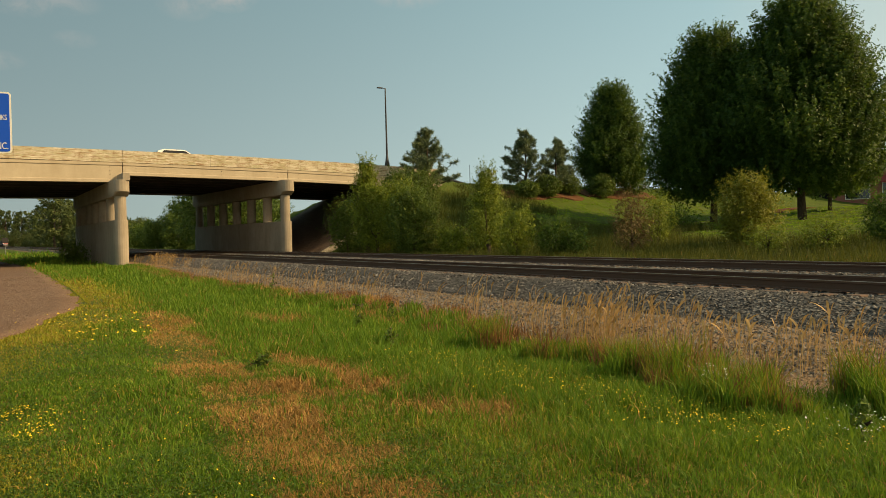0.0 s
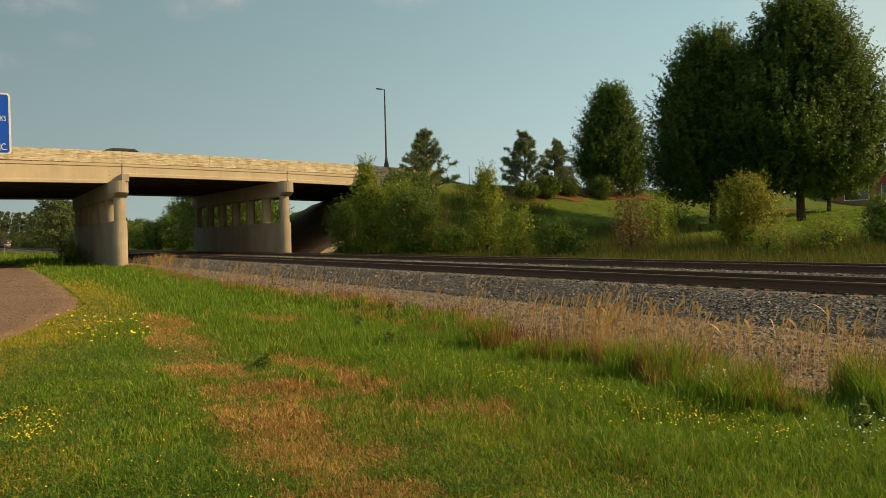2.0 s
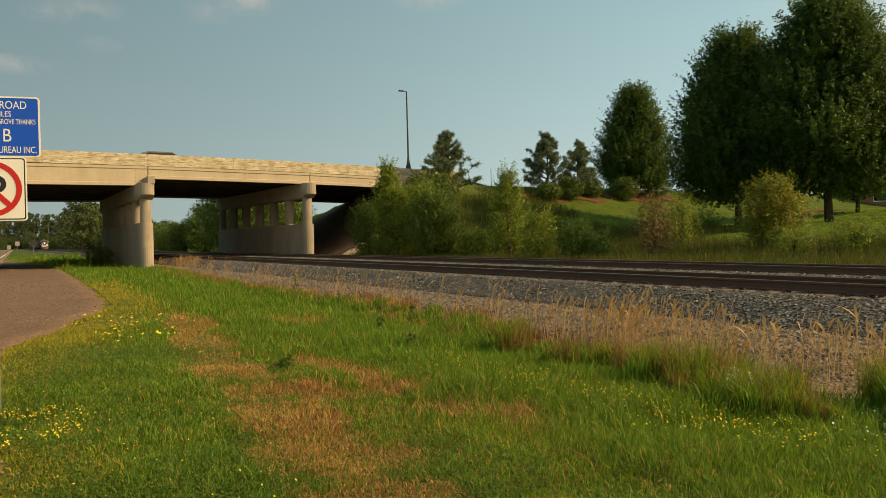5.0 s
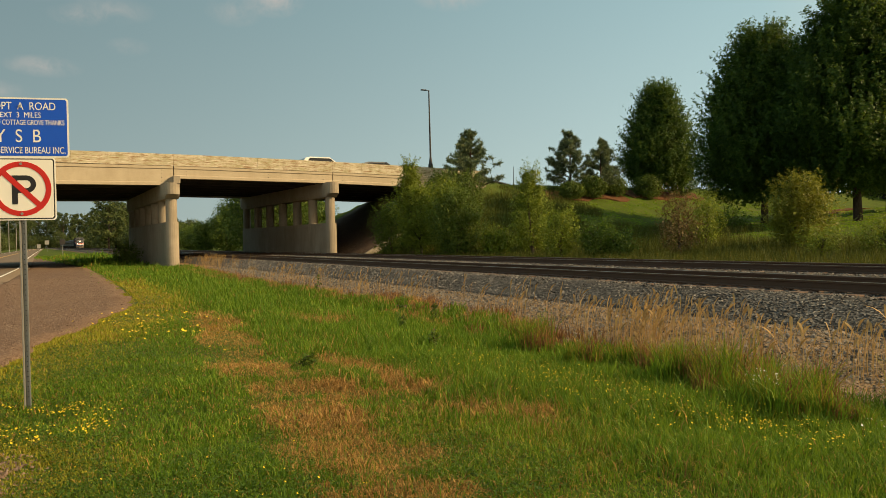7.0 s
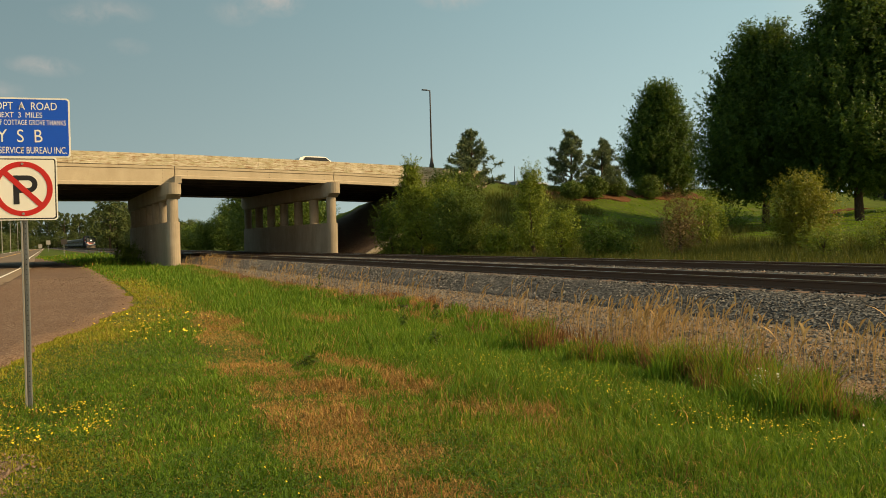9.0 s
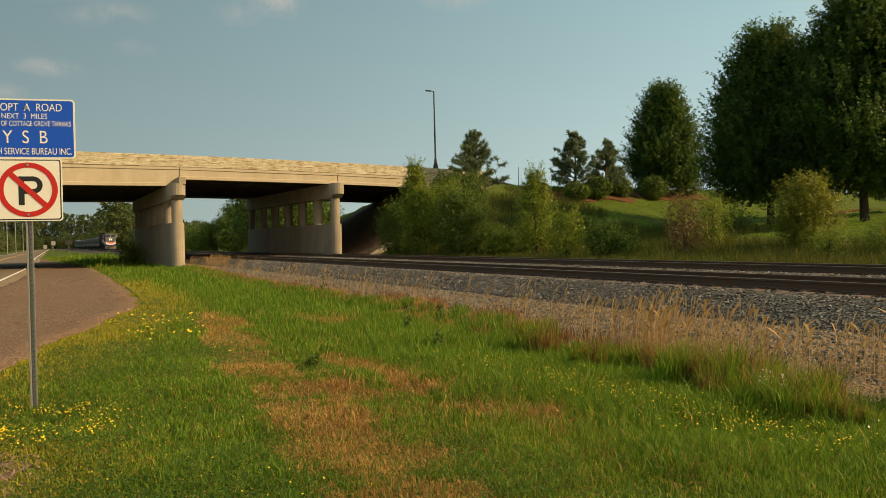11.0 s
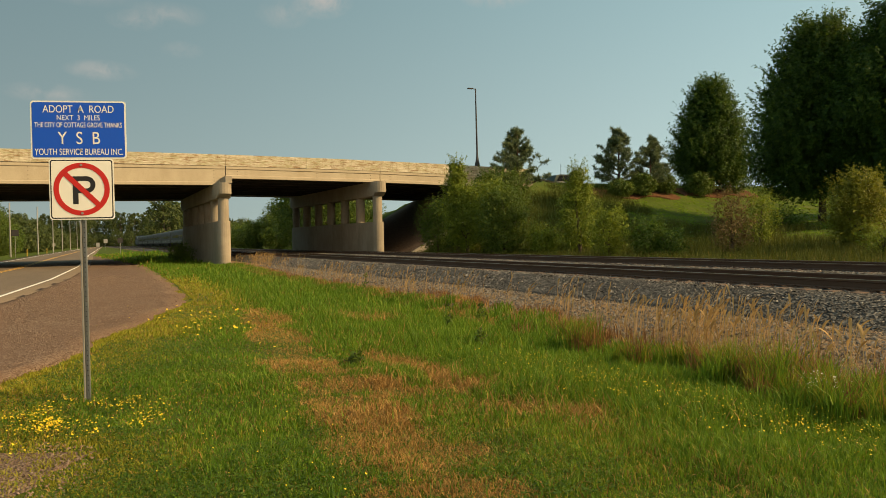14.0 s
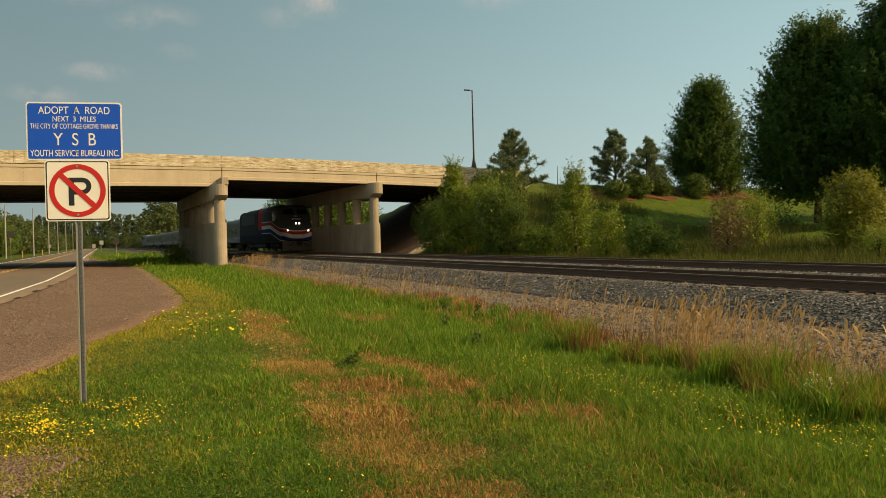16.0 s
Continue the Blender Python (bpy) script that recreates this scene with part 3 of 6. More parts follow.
def build_bridge():
    bridge = thing("road_bridge", pose(0, 0, 0), "weathered concrete girder road bridge over a railway and road", "bridge", kind="structure")
    y0, y1 = BRIDGE_Y0, BRIDGE_Y1
    xs = [-21 + k * 2.3 for k in range(26)]
    # deck slab
    bm = bmesh.new()
    loft(bm, [[(x, y0 + 0.06, deck_top(x) - 0.98), (x, y1 - 0.06, deck_top(x) - 0.98), (x, y1 - 0.06, deck_top(x) - 0.80), (x, y0 + 0.06, deck_top(x) - 0.80)] for x in xs])
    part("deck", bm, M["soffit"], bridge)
    # barriers in cast lengths, with a chamfered inner face and horizontal board marks
    cuts = [-21.0, -12.2, -4.3, 2.5, 9.25, 15.5, 21.75, 29.2, 36.5]
    for a, b in zip(cuts, cuts[1:]):
        for near in (True, False):
            bm = bmesh.new()
            prof = [(0.0, -0.86), (0.42, -0.86), (0.42, -0.72), (0.27, -0.45), (0.22, 0.0), (0.0, 0.0), (0.0, -0.26), (0.012, -0.27), (0.0, -0.28), (0.0, -0.52), (0.012, -0.53), (0.0, -0.54)]
            secs = []
            for k in range(5):
                x = a + 0.006 + (b - a - 0.012) * k / 4
                secs.append([(x, (y0 + p) if near else (y1 - p), deck_top(x) + q) for p, q in prof])
            loft(bm, secs)
            part("barrier", bm, M["barrier"], bridge)
    # girders
    for a, b, deep in SPANS:
        for k in range(9):
            y = y0 + 0.28 + k * (y1 - y0 - 0.56) / 8
            bm = bmesh.new()
            half = [(0.26, 0.0), (0.26, 0.16), (0.09, 0.30), (0.09, deep - 0.36), (0.22, deep - 0.24), (0.22, deep)] if 0 < k < 8 else [(0.26, 0.0), (0.26, 0.20), (0.20, 0.24), (0.20, deep - 0.22), (0.25, deep - 0.20), (0.25, deep)]
            prof = half + [(-p, q) for p, q in reversed(half)]
            za, zb = deck_top(a) - 0.86 - deep, deck_top(b) - 0.86 - deep
            loft(bm, [[(a + 0.03, y + p, za + q) for p, q in prof], [(b - 0.03, y + p, zb + q) for p, q in prof]])
            # outer girders keep plain concrete, inner ones the colour darkened for shade
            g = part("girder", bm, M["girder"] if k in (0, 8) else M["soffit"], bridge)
            if k == 0:
                # bolt heads of the end diaphragms
                for bx in (b - 0.85, b - 5.4 if deep < 1 else b - 13.0, a + 0.9):
                    holes = bmesh.new()
                    for q in range(4 if deep > 1 else 2):
                        z = deck_top(bx) - 0.86 - deep + 0.28 + q * 0.27
                        tube(holes, (bx, y - 0.225, z), (bx, y - 0.18, z), 0.025, n=8)
                    tagged(part("bolt_row", holes, M["joint"], g), "dark bolt heads")
    build_pier(8.82, y0 - 1.75, 76.8, 3.17, 4.85, 5.96, -0.3, 0.2, "stained concrete bridge pier with crash wall beside the grass", 6.44)
    build_pier(21.45, y0 - 0.55, 78.4, 3.07, 5.20, 6.38, 0.05, 3.0, "concrete bridge pier with crash wall beyond the tracks")
    build_pier(-12.2, y0 - 0.6, 77.5, 3.1, 4.85, 5.95, -0.3, 1.0, "concrete bridge pier beyond the road")
    # abutments and paved slope under the end span
    bm = bmesh.new()
    box(bm, 35.4, 37.2, y0 + 0.2, y1 - 0.2, 3.0, 6.4, 0.04)
    tagged(part("abutment", bm, M["pier"]), "concrete abutment wall at the end of the bridge", "abutment", kind="structure")
    bm = bmesh.new()
    loft(bm, [[(24.0, y, 0.30), (36.0, y, 6.75), (36.0, y, 6.25), (24.0, y, -0.2)] for y in (y0 - 1.0, y1 + 1.0)])
    tagged(part("slope_paving", bm, M["bank_soil"]), "dusty brown soil slope under the bridge end", "slope paving", kind="structure")
    bm = bmesh.new()
    loft(bm, [[(23.6, y, 0.32), (36.0, y, 6.92), (36.0, y, 6.3), (23.6, y, -0.2)] for y in (y0 - 1.25, y0 - 1.0)])
    tagged(part("slope_kerb", bm, M["pier"]), "pale concrete kerb along the slope paving", "kerb", kind="structure")
    bm = bmesh.new()
    box(bm, -23.0, -20.8, y0 + 0.2, y1 - 0.2, 0.0, 7.1, 0.04)
    tagged(part("abutment", bm, M["pier"]), "concrete abutment wall beyond the road", "abutment", kind="structure")
    # the approach road on the bank
    bm = bmesh.new()
    rows = [(x, 7.34 - 2.0 * float(smoothstep(37.5, 49, x)) + (0.12 if x > 55 else 0)) for x in (36.6, 38, 40, 42, 44, 46, 48, 50, 60, 90, 260)]
    loft(bm, [[(x, y0 + 2.3, z), (x, y1 - 2.3, z), (x, y1 - 2.3, z - 0.15), (x, y0 + 2.3, z - 0.15)] for x, z in rows])
    tagged(part("approach_road", bm, M["asphalt"]), "asphalt approach road on the embankment", "road", kind="structure")


build_bridge()


# ---- trees, shrubs and grass ----
def leaf_mesh(rng, pts, size, up=0.3, facing=None):
    """Pointed leaves at the points, turned mostly outwards."""
    n = len(pts)
    d = rng.normal(size=(n, 3))
    d[:, 2] += up
    if facing is not None:
        nv = facing + rng.normal(0, 0.45, (n, 3))
        nv /= np.linalg.norm(nv, axis=1)[:, None]
        d -= nv * (d * nv).sum(1)[:, None]
    d /= np.linalg.norm(d, axis=1)[:, None]
    w = np.cross(d, rng.normal(size=(n, 3)) if facing is None else nv)
    w /= np.linalg.norm(w, axis=1)[:, None] + 1e-9
    s = size * rng.uniform(0.6, 1.3, (n, 1))
    nrm = np.cross(d, w)
    v = np.stack([pts - d * s + w * s * 0.45, pts - d * s * 0.7 - w * s * 0.45, pts + d * s + nrm * s * 0.2], 1)
    return v.reshape(-1, 3), np.arange(n * 3).reshape(n, 3)


def limbs(bm, rng, height, base_r, first, reach, count, lean=(0, 0)):
    top = Vector((lean[0], lean[1], height * 0.86))
    pts = [Vector((0, 0, -0.25)), Vector((rng.uniform(-.1, .1), rng.uniform(-.1, .1), height * 0.22)), Vector((lean[0] * .5 + rng.uniform(-.2, .2), lean[1] * .5, height * 0.55)), top]
    rad = [base_r * 1.25, base_r * 0.85, base_r * 0.5, base_r * 0.08]
    for a, b, ra, rb in zip(pts, pts[1:], rad, rad[1:]):
        tube(bm, a, b, ra, rb, 9)
    for k in range(count):
        f = first + (0.9 - first) * k / max(count - 1, 1)
        z = height * f
        a = rng.uniform(0, 6.283)
        p = Vector((lean[0] * f, lean[1] * f, z))
        r = reach(f)
        q = p + Vector((math.cos(a) * r * 0.6, math.sin(a) * r * 0.6, r * 0.45))
        e = q + Vector((math.cos(a) * r * 0.3, math.sin(a) * r * 0.3, r * 0.4))
        rr = base_r * (1 - f) * 0.5 + 0.015
        tube(bm, p, q, rr, rr * 0.6, 6)
        tube(bm, q, e, rr * 0.6, rr * 0.15, 6)


def crown_points(rng, height, reach, first, sprays, per, twig, jitter, inner=0.35, rise=0.8, lobe=1.0):
    """Leaf places along short twigs that point outwards and up, thickest near the crown's skin."""
    f = first + (1.0 - first) * rng.random(sprays) ** 0.85
    a = rng.uniform(0, 2 * math.pi, sprays)
    lobes = 0.97 + lobe * (0.09 * np.sin(3 * a + 9 * f) + 0.08 * np.sin(7 * a - 15 * f))
    rr = np.array([reach(v) for v in f]) * lobes * (inner + (1 - inner) * rng.random(sprays) ** 0.45)
    p = np.stack([rr * np.cos(a), rr * np.sin(a), f * height], 1)
    d = np.stack([np.cos(a), np.sin(a), np.full(sprays, rise) + 1.3 * np.clip(f - 0.6, 0, 1)], 1) + rng.normal(0, 0.35, (sprays, 3))
    d /= np.linalg.norm(d, axis=1)[:, None]
    s = rng.uniform(-0.3, 1.0, (sprays, per, 1))
    length = rng.uniform(0.5, 1.25, (sprays, 1, 1)) * twig
    pts = p[:, None] + d[:, None] * s * length + rng.normal(0, 1, (sprays, per, 3)) * jitter * (1.05 - 0.85 * np.clip(s, 0, 1))
    # each leaf faces away from its own twig's axis and up
    out = pts - (p[:, None] + d[:, None] * (s - 0.25) * length) + np.array([0, 0, 0.25]) * jitter
    out /= np.linalg.norm(out, axis=2)[:, :, None] + 1e-9
    pts, out = pts.reshape(-1, 3), out.reshape(-1, 3)
    keep = pts[:, 2] > 0.02
    return pts[keep], out[keep]


def plant(name, x, y, height, width, mat, label, category, seed, sprays=900, per=14, leaf=0.11, first=0.12, twig=0.8, jitter=0.2, shape="round", z=None, trunk=0.0, group="", count=12, inner=0.35, rise=0.8, core=False, lobe=1.0):
    rng, pr = np.random.default_rng(seed), random.Random(seed)
    z = float(land(x, y)) if z is None else z
    if shape == "round":
        reach = lambda f: width * max(0.05, math.sin(math.pi * min(1, max(0, (f - first * 0.6) / (1.05 - first * 0.6))) ** 0.85)) ** 0.6
    elif shape == "egg":
        reach = lambda f: width * max(0.06, (1 - f) ** 0.6 * 1.2 * min(1, 0.62 + 1.5 * (f - first)))
    else:
        reach = lambda f: width * max(0.03, (1.02 - f)) ** 0.8
    t = thing(name, pose(x, y, z), label, category, group)
    bm = bmesh.new()
    limbs(bm, pr, height, trunk or height * 0.018 + 0.02, max(0.12, first), lambda f: reach(f) * 0.8, count, (pr.uniform(-.03, .03) * height, pr.uniform(-.03, .03) * height))
    part("trunk", bm, M["bark"], t, smooth=True)
    pts, out = crown_points(rng, height * 0.95, reach, first, sprays, per, twig, jitter, inner, rise, lobe)
    v, f = leaf_mesh(rng, pts, leaf, facing=out)
    if core:
        # the shaded inside of the crown: larger, looser leaves
        p2, o2 = crown_points(rng, height * 0.9, lambda q: reach(q) * 0.8, first + 0.02, int(sprays * 0.45), max(8, int(per * 0.4)), twig * 0.8, jitter * 1.5, 0.05, rise)
        v2, f2 = leaf_mesh(rng, p2, leaf * 2.3)
        v, f = np.concatenate([v, v2]), np.concatenate([f, f2 + len(v)])
    link_part("crown", arrays_mesh("crown", v, f), mat, t)
    return t


def pine(x, y, height, width, seed, label, z=None, first=0.1):
    rng, pr = np.random.default_rng(seed), random.Random(seed)
    z = float(land(x, y)) if z is None else z
    t = thing("pine_tree", pose(x, y, z), label, "tree", "pines on the bank")
    bm = bmesh.new()
    tube(bm, (0, 0, -0.2), (0, 0, height * 0.97), height * 0.022, 0.02, 8)
    tips = []
    whorls = int(height * 1.9)
    for w in range(whorls):
        f = first + (1 - first) * w / whorls
        r = 1.5 * width * (1.02 - f) ** 0.8
        for k in range(8 if f < 0.8 else 5):
            a = pr.uniform(0, 6.28)
            rr = r * pr.uniform(0.55, 1.12)
            p = Vector((0, 0, f * height))
            e = p + Vector((math.cos(a) * rr, math.sin(a) * rr, rr * pr.uniform(0.15, 0.7)))
            tube(bm, p, e, 0.035 * (1.1 - f), 0.008, 5)
            for q in (0.35, 0.5, 0.65, 0.8, 0.92, 1.0):
                tips.append((*(p + (e - p) * q + Vector((pr.gauss(0, .08), pr.gauss(0, .08), pr.gauss(0.05, .08)))), 0.75 if q < 0.6 else 1.0))
    tips.append((0, 0, height, 1.0))
    part("trunk", bm, M["bark"], t)
    tips = np.array(tips)
    n, per = len(tips), 30
    d = rng.normal(size=(n, per, 3))
    d[:, :, 2] += 0.55
    d /= np.linalg.norm(d, axis=2)[:, :, None]
    ln = 0.36 * rng.uniform(0.7, 1.2, (n, per, 1)) * tips[:, None, 3:4]
    a = tips[:, None, :3] + d * 0.03
    side = np.cross(d, rng.normal(size=(n, per, 3)))
    side /= np.linalg.norm(side, axis=2)[:, :, None] + 1e-9
    v = np.stack([a - side * 0.034, a + side * 0.034, a + d * ln], 2).reshape(-1, 3)
    link_part("crown", arrays_mesh("crown", v, np.arange(len(v)).reshape(-1, 3)), M["needle"], t)


def blades(name, x, y, h, mat, label, seed, width=0.006, lean=0.45, z=None, category="grass", simple=False):
    """Grass: each blade a bent pair of faces, standing on the land."""
    rng = np.random.default_rng(seed + 1000)
    n = len(x)
    z = land(x, y) if z is None else z
    a, b = rng.uniform(0, 6.28, n), rng.uniform(0, 6.28, n)
    ln = h * lean * rng.uniform(0.2, 1.5, n)
    w = width * rng.uniform(0.7, 1.4, n) if np.isscalar(width) else width * rng.uniform(0.7, 1.3, n)
    dx, dy = np.cos(a), np.sin(a)
    sx, sy = np.cos(b) * w, np.sin(b) * w
    base = np.stack([x, y, z - 0.01], 1)
    mid = base + np.stack([dx * ln * 0.3, dy * ln * 0.3, h * 0.6], 1)
    tip = base + np.stack([dx * ln, dy * ln, h * (1 - 0.25 * (ln / (h + 1e-6)) ** 2)], 1)
    s = np.stack([sx, sy, np.zeros(n)], 1)
    if simple:
        v2 = np.stack([base - s, base + s, tip + s * 0.25, tip - s * 0.25], 1).reshape(-1, 3)
        f = np.arange(n * 4).reshape(n, 4)
    else:
        v2 = np.stack([base - s, base + s, mid + s * 0.8, mid - s * 0.8, tip + s * 0.1, tip - s * 0.1], 1).reshape(-1, 3)
        i = np.arange(n)[:, None] * 6
        f = np.concatenate([i + np.array([[0, 1, 2, 3]]), i + np.array([[3, 2, 4, 5]])], 1).reshape(-1, 4)
    ob = link_part(name, arrays_mesh(name, v2, f), mat)
    return tagged(ob, label, category, kind="stuff")


def fbm(x, y, seed=0.0):
    """A cheap smooth pattern between about -1 and 1."""
    v = 0.0
    for k, (fx, fy, p, w) in enumerate(((0.9, 0.5, 0.3, 0.4), (-0.6, 1.1, 1.9, 0.3), (2.1, 1.7, 4.0, 0.2), (1.9, -2.6, 2.2, 0.15), (4.3, 3.1, 0.7, 0.1), (-3.7, 5.3, 5.1, 0.1))):
        v = v + w * np.sin(fx * x + fy * y + p + seed * (k + 1)) * np.cos(fy * 0.7 * x - fx * 0.8 * y + seed)
    return v * 1.6


# bands of dead, mown grass: a line of (x, y, half-width)
DEAD = [
    [(3.3, 17.0, 0.25), (3.1, 14.2, 0.35), (2.6, 10.7, 0.36), (2.45, 8.6, 0.36), (2.3, 7.2, 0.36), (2.05, 5.6, 0.36), (1.95, 4.6, 0.42), (1.95, 3.7, 0.45)],
    [(3.4, 9.2, 0.3), (3.65, 8.0, 0.3), (3.5, 7.0, 0.3), (3.35, 6.1, 0.34), (3.5, 5.4, 0.26), (3.85, 5.15, 0.16)],
    [(2.45, 7.4, 0.3), (3.0, 6.6, 0.25), (3.35, 6.0, 0.25)],
    [(4.4, 16.0, 0.3), (5.2, 13.5, 0.3)], [(8.0, 24.0, 0.5), (7.8, 17.0, 0.5), (7.2, 12.0, 0.4)]]


def dead_amount(x, y):
    d = np.full_like(x, 9.0)
    for line in DEAD:
        for (ax, ay, aw), (bx, by, bw) in zip(line, line[1:]):
            t = np.clip(((x - ax) * (bx - ax) + (y - ay) * (by - ay)) / ((bx - ax) ** 2 + (by - ay) ** 2), 0, 1)
            d = np.minimum(d, np.hypot(x - ax - t * (bx - ax), (y - ay - t * (by - ay)) * 0.8) / (aw + t * (bw - aw)))
    return np.clip(1.05 - 0.62 * d + 0.75 * fbm(x * 2.3, y * 1.6, 2.0) + 0.4 * fbm(x * 7.1, y * 5.3, 3.0), 0, 1) * (d < 2.6)


def grass_on(x, y):
    v = x - verge_edge(y) - 0.25 * fbm(x * 1.6, y * 1.6, 1)
    v = np.minimum(v, 1.6 * (np.hypot((x + 0.95) / 0.78, (y - 5.75) / 0.78) - 1.0) + 0.25 * fbm(x * 4, y * 4, 6))
    s = stone_edge(y) - x + 0.25 * fbm(x * 1.5, y * 1.5, 3)
    return v, s


def build_grass():
    rng = np.random.default_rng(11)
    X, Y, H, W = [], [], [], []
    for r0, r1, dens, hgt, wid in ((3.2, 6, 6500, 0.062, 0.0034), (6, 9.5, 3600, 0.07, 0.0048), (9.5, 16, 1500, 0.068, 0.008), (16, 28, 520, 0.070, 0.013), (28, 60, 150, 0.085, 0.026), (60, 130, 14, 0.2, 0.07)):
        area = math.radians(80) / 2 * (r1 * r1 - r0 * r0)
        n = int(area * dens)
        a = rng.uniform(math.radians(-8), math.radians(72), n)
        r = np.sqrt(rng.uniform(r0 * r0, r1 * r1, n))
        x, y = r * np.sin(a), r * np.cos(a)
        v, s = grass_on(x, y)
        ok = (v > 0.55 - 1.35 * rng.random(n) ** 1.7) & (s > rng.uniform(-0.15, 0.5, n)) & ((x < 7.9) | (y < 52) | (y > 79) | (x > 10))
        x, y, v, s = x[ok], y[ok], v[ok], s[ok]
        lush = 0.72 + 1.5 * smoothstep(2.4, 4.8, x) + 0.6 * fbm(x * 0.8, y * 0.8) + 0.55 * fbm(x * 3.1, y * 3.1, 4.0)
        X.append(x), Y.append(y), W.append(np.full(len(x), wid))
        H.append(hgt * np.clip(lush, 0.62, 3) * rng.uniform(0.35, 1.3, len(x)) * np.where(rng.random(len(x)) < 0.05, 1.7, 1.0))
    x, y, h, w = (np.concatenate(v) for v in (X, Y, H, W))
    dead = dead_amount(x, y)
    v, s = grass_on(x, y)
    pick = rng.random(len(x))
    is_dead = pick < 0.06 + 0.08 * (x < 3) + (0.12 * smoothstep(1.5, 3.2, x) - 0.12 * smoothstep(3.7, 4.4, x)) + 0.08 * np.clip(fbm(x * 0.9, y * 0.9, 5.0), 0, 1) + 0.74 * np.clip(dead * 1.5 + 0.5 * fbm(x * 3.7, y * 3.7, 9.0) - 0.2, 0, 1) * (dead > 0)
    yellow = ~is_dead & (rng.random(len(x)) < 0.85 * np.clip(1.75 - v / 1.1, 0, 1) * (y < 34) + 0.05 + 0.12 * np.clip(fbm(x * 0.7, y * 0.7, 8.0), 0, 1) + 0.25 * np.clip(1.3 - np.hypot((x - 3.3) / 1.0, (y - 4.6) / 1.4), 0, 1))
    green = ~is_dead & ~yellow
    h = np.where(is_dead, h * 0.8, h)
    far = x * x + y * y > 9.5 ** 2
    for zone, plain in ((~far, False), (far, True)):
        a, b, c = green & zone, is_dead & zone, yellow & zone
        blades("grass", x[a], y[a], h[a], M["grass"], "short lush green mown grass on the verge", 1, w[a], 0.6, simple=plain)
        blades("dead_grass", x[b], y[b], h[b], M["grass_dry"], "tan patches of dead mown grass", 2, w[b], 1.1, simple=plain)
        blades("yellow_grass", x[c], y[c], h[c] * 0.8, M["grass_yellow"], "yellowed grass along the gravel edge", 3, w[c], 0.7, simple=plain)


def build_clover():
    """Low leaves between the mown blades."""
    rng = np.random.default_rng(15)
    n = 95000
    r, a = 3.6 + 9.0 * rng.random(n) ** 1.3, np.radians(rng.uniform(-8, 40, n))
    x, y = r * np.sin(a), r * np.cos(a)
    v, s = grass_on(x, y)
    keep = (v > 0.5) & (fbm(x * 1.1, y * 1.1, 12.0) + 0.9 * (2.2 - x) / 2.2 > 0.2) & (rng.random(n) > 0.9 * dead_amount(x, y))
    x, y = x[keep], y[keep]
    pts = np.stack([x, y, land(x, y) + rng.uniform(0.015, 0.055, len(x))], 1)
    up = np.tile(np.array([0.0, 0.0, 1.0]), (len(x), 1))
    vv, f = leaf_mesh(rng, pts, 0.0125, facing=up)
    tagged(link_part("clover", arrays_mesh("clover", vv, f), M["clover"]), "low clover leaves among the mown grass", "clover", kind="stuff")


def tufts(name, spots, per, radius, h, mat, label, seed, width=0.006, lean=0.35):
    rng = np.random.default_rng(seed)
    spots = np.asarray(spots, float)
    n = len(spots)
    r = radius * np.sqrt(rng.random((n, per))) * (spots[:, 2:3] if spots.shape[1] > 2 else 1)
    a = rng.uniform(0, 6.28, (n, per))
    x, y = spots[:, :1] + r * np.cos(a), spots[:, 1:2] + r * np.sin(a)
    hh = h * rng.uniform(0.45, 1.15, (n, per)) * (spots[:, 2:3] if spots.shape[1] > 2 else 1)
    x, y, hh = x.ravel(), y.ravel(), hh.ravel()
    z = np.maximum(land(x, y), np.where((x > 6) & (x < 23.5), ballast_height(x), -9))
    return blades(name, x, y, hh, mat, label, seed, width, lean, z)


def seed_grass(spots, per, label, seed, h=0.85):
    """Tall stems that arch over, each with a ripe seed head of short bristles."""
    rng = np.random.default_rng(seed)
    spots = np.asarray(spots, float)
    x = (spots[:, :1] + rng.normal(0, 0.14, (len(spots), per))).ravel()
    y = (spots[:, 1:2] + rng.normal(0, 0.14, (len(spots), per))).ravel()
    n = len(x)
    z = np.maximum(land(x, y), np.where((x > 6) & (x < 23.5), ballast_height(x), -9))
    hh = h * rng.uniform(0.55, 1.1, n)
    a = rng.normal(0.3, 0.9, n)
    ln = hh * rng.uniform(0.08, 0.38, n)
    base = np.stack([x, y, z], 1)
    dirv = np.stack([np.cos(a), -np.sin(a), np.zeros(n)], 1)
    V, F, k = [], [], 0

    def at(s):
        return base + dirv * (ln * s ** 2.4)[:, None] + np.array([0, 0, 1.0]) * (hh * (s - 0.22 * s ** 4))[:, None]

    segs = [0, 0.35, 0.65, 0.8, 0.9, 1.0]
    wid = [0.0028, 0.0026, 0.004, 0.015, 0.014, 0.003]
    side = np.stack([np.sin(a + 0.6), np.cos(a + 0.6), np.zeros(n)], 1)
    rows = []
    for s, w in zip(segs, wid):
        p = at(np.full(n, s))
        rows.append(p - side * w)
        rows.append(p + side * w)
    v = np.stack(rows, 1)
    f = np.array([[2 * j, 2 * j + 1, 2 * j + 3, 2 * j + 2] for j in range(len(segs) - 1)])
    me = arrays_mesh("seed_grass", v.reshape(-1, 3), (f[None] + (np.arange(n) * 2 * len(segs))[:, None, None]).reshape(-1, 4))
    return tagged(link_part("seed_grass", me, M["seed"]), label, "grass", kind="stuff")


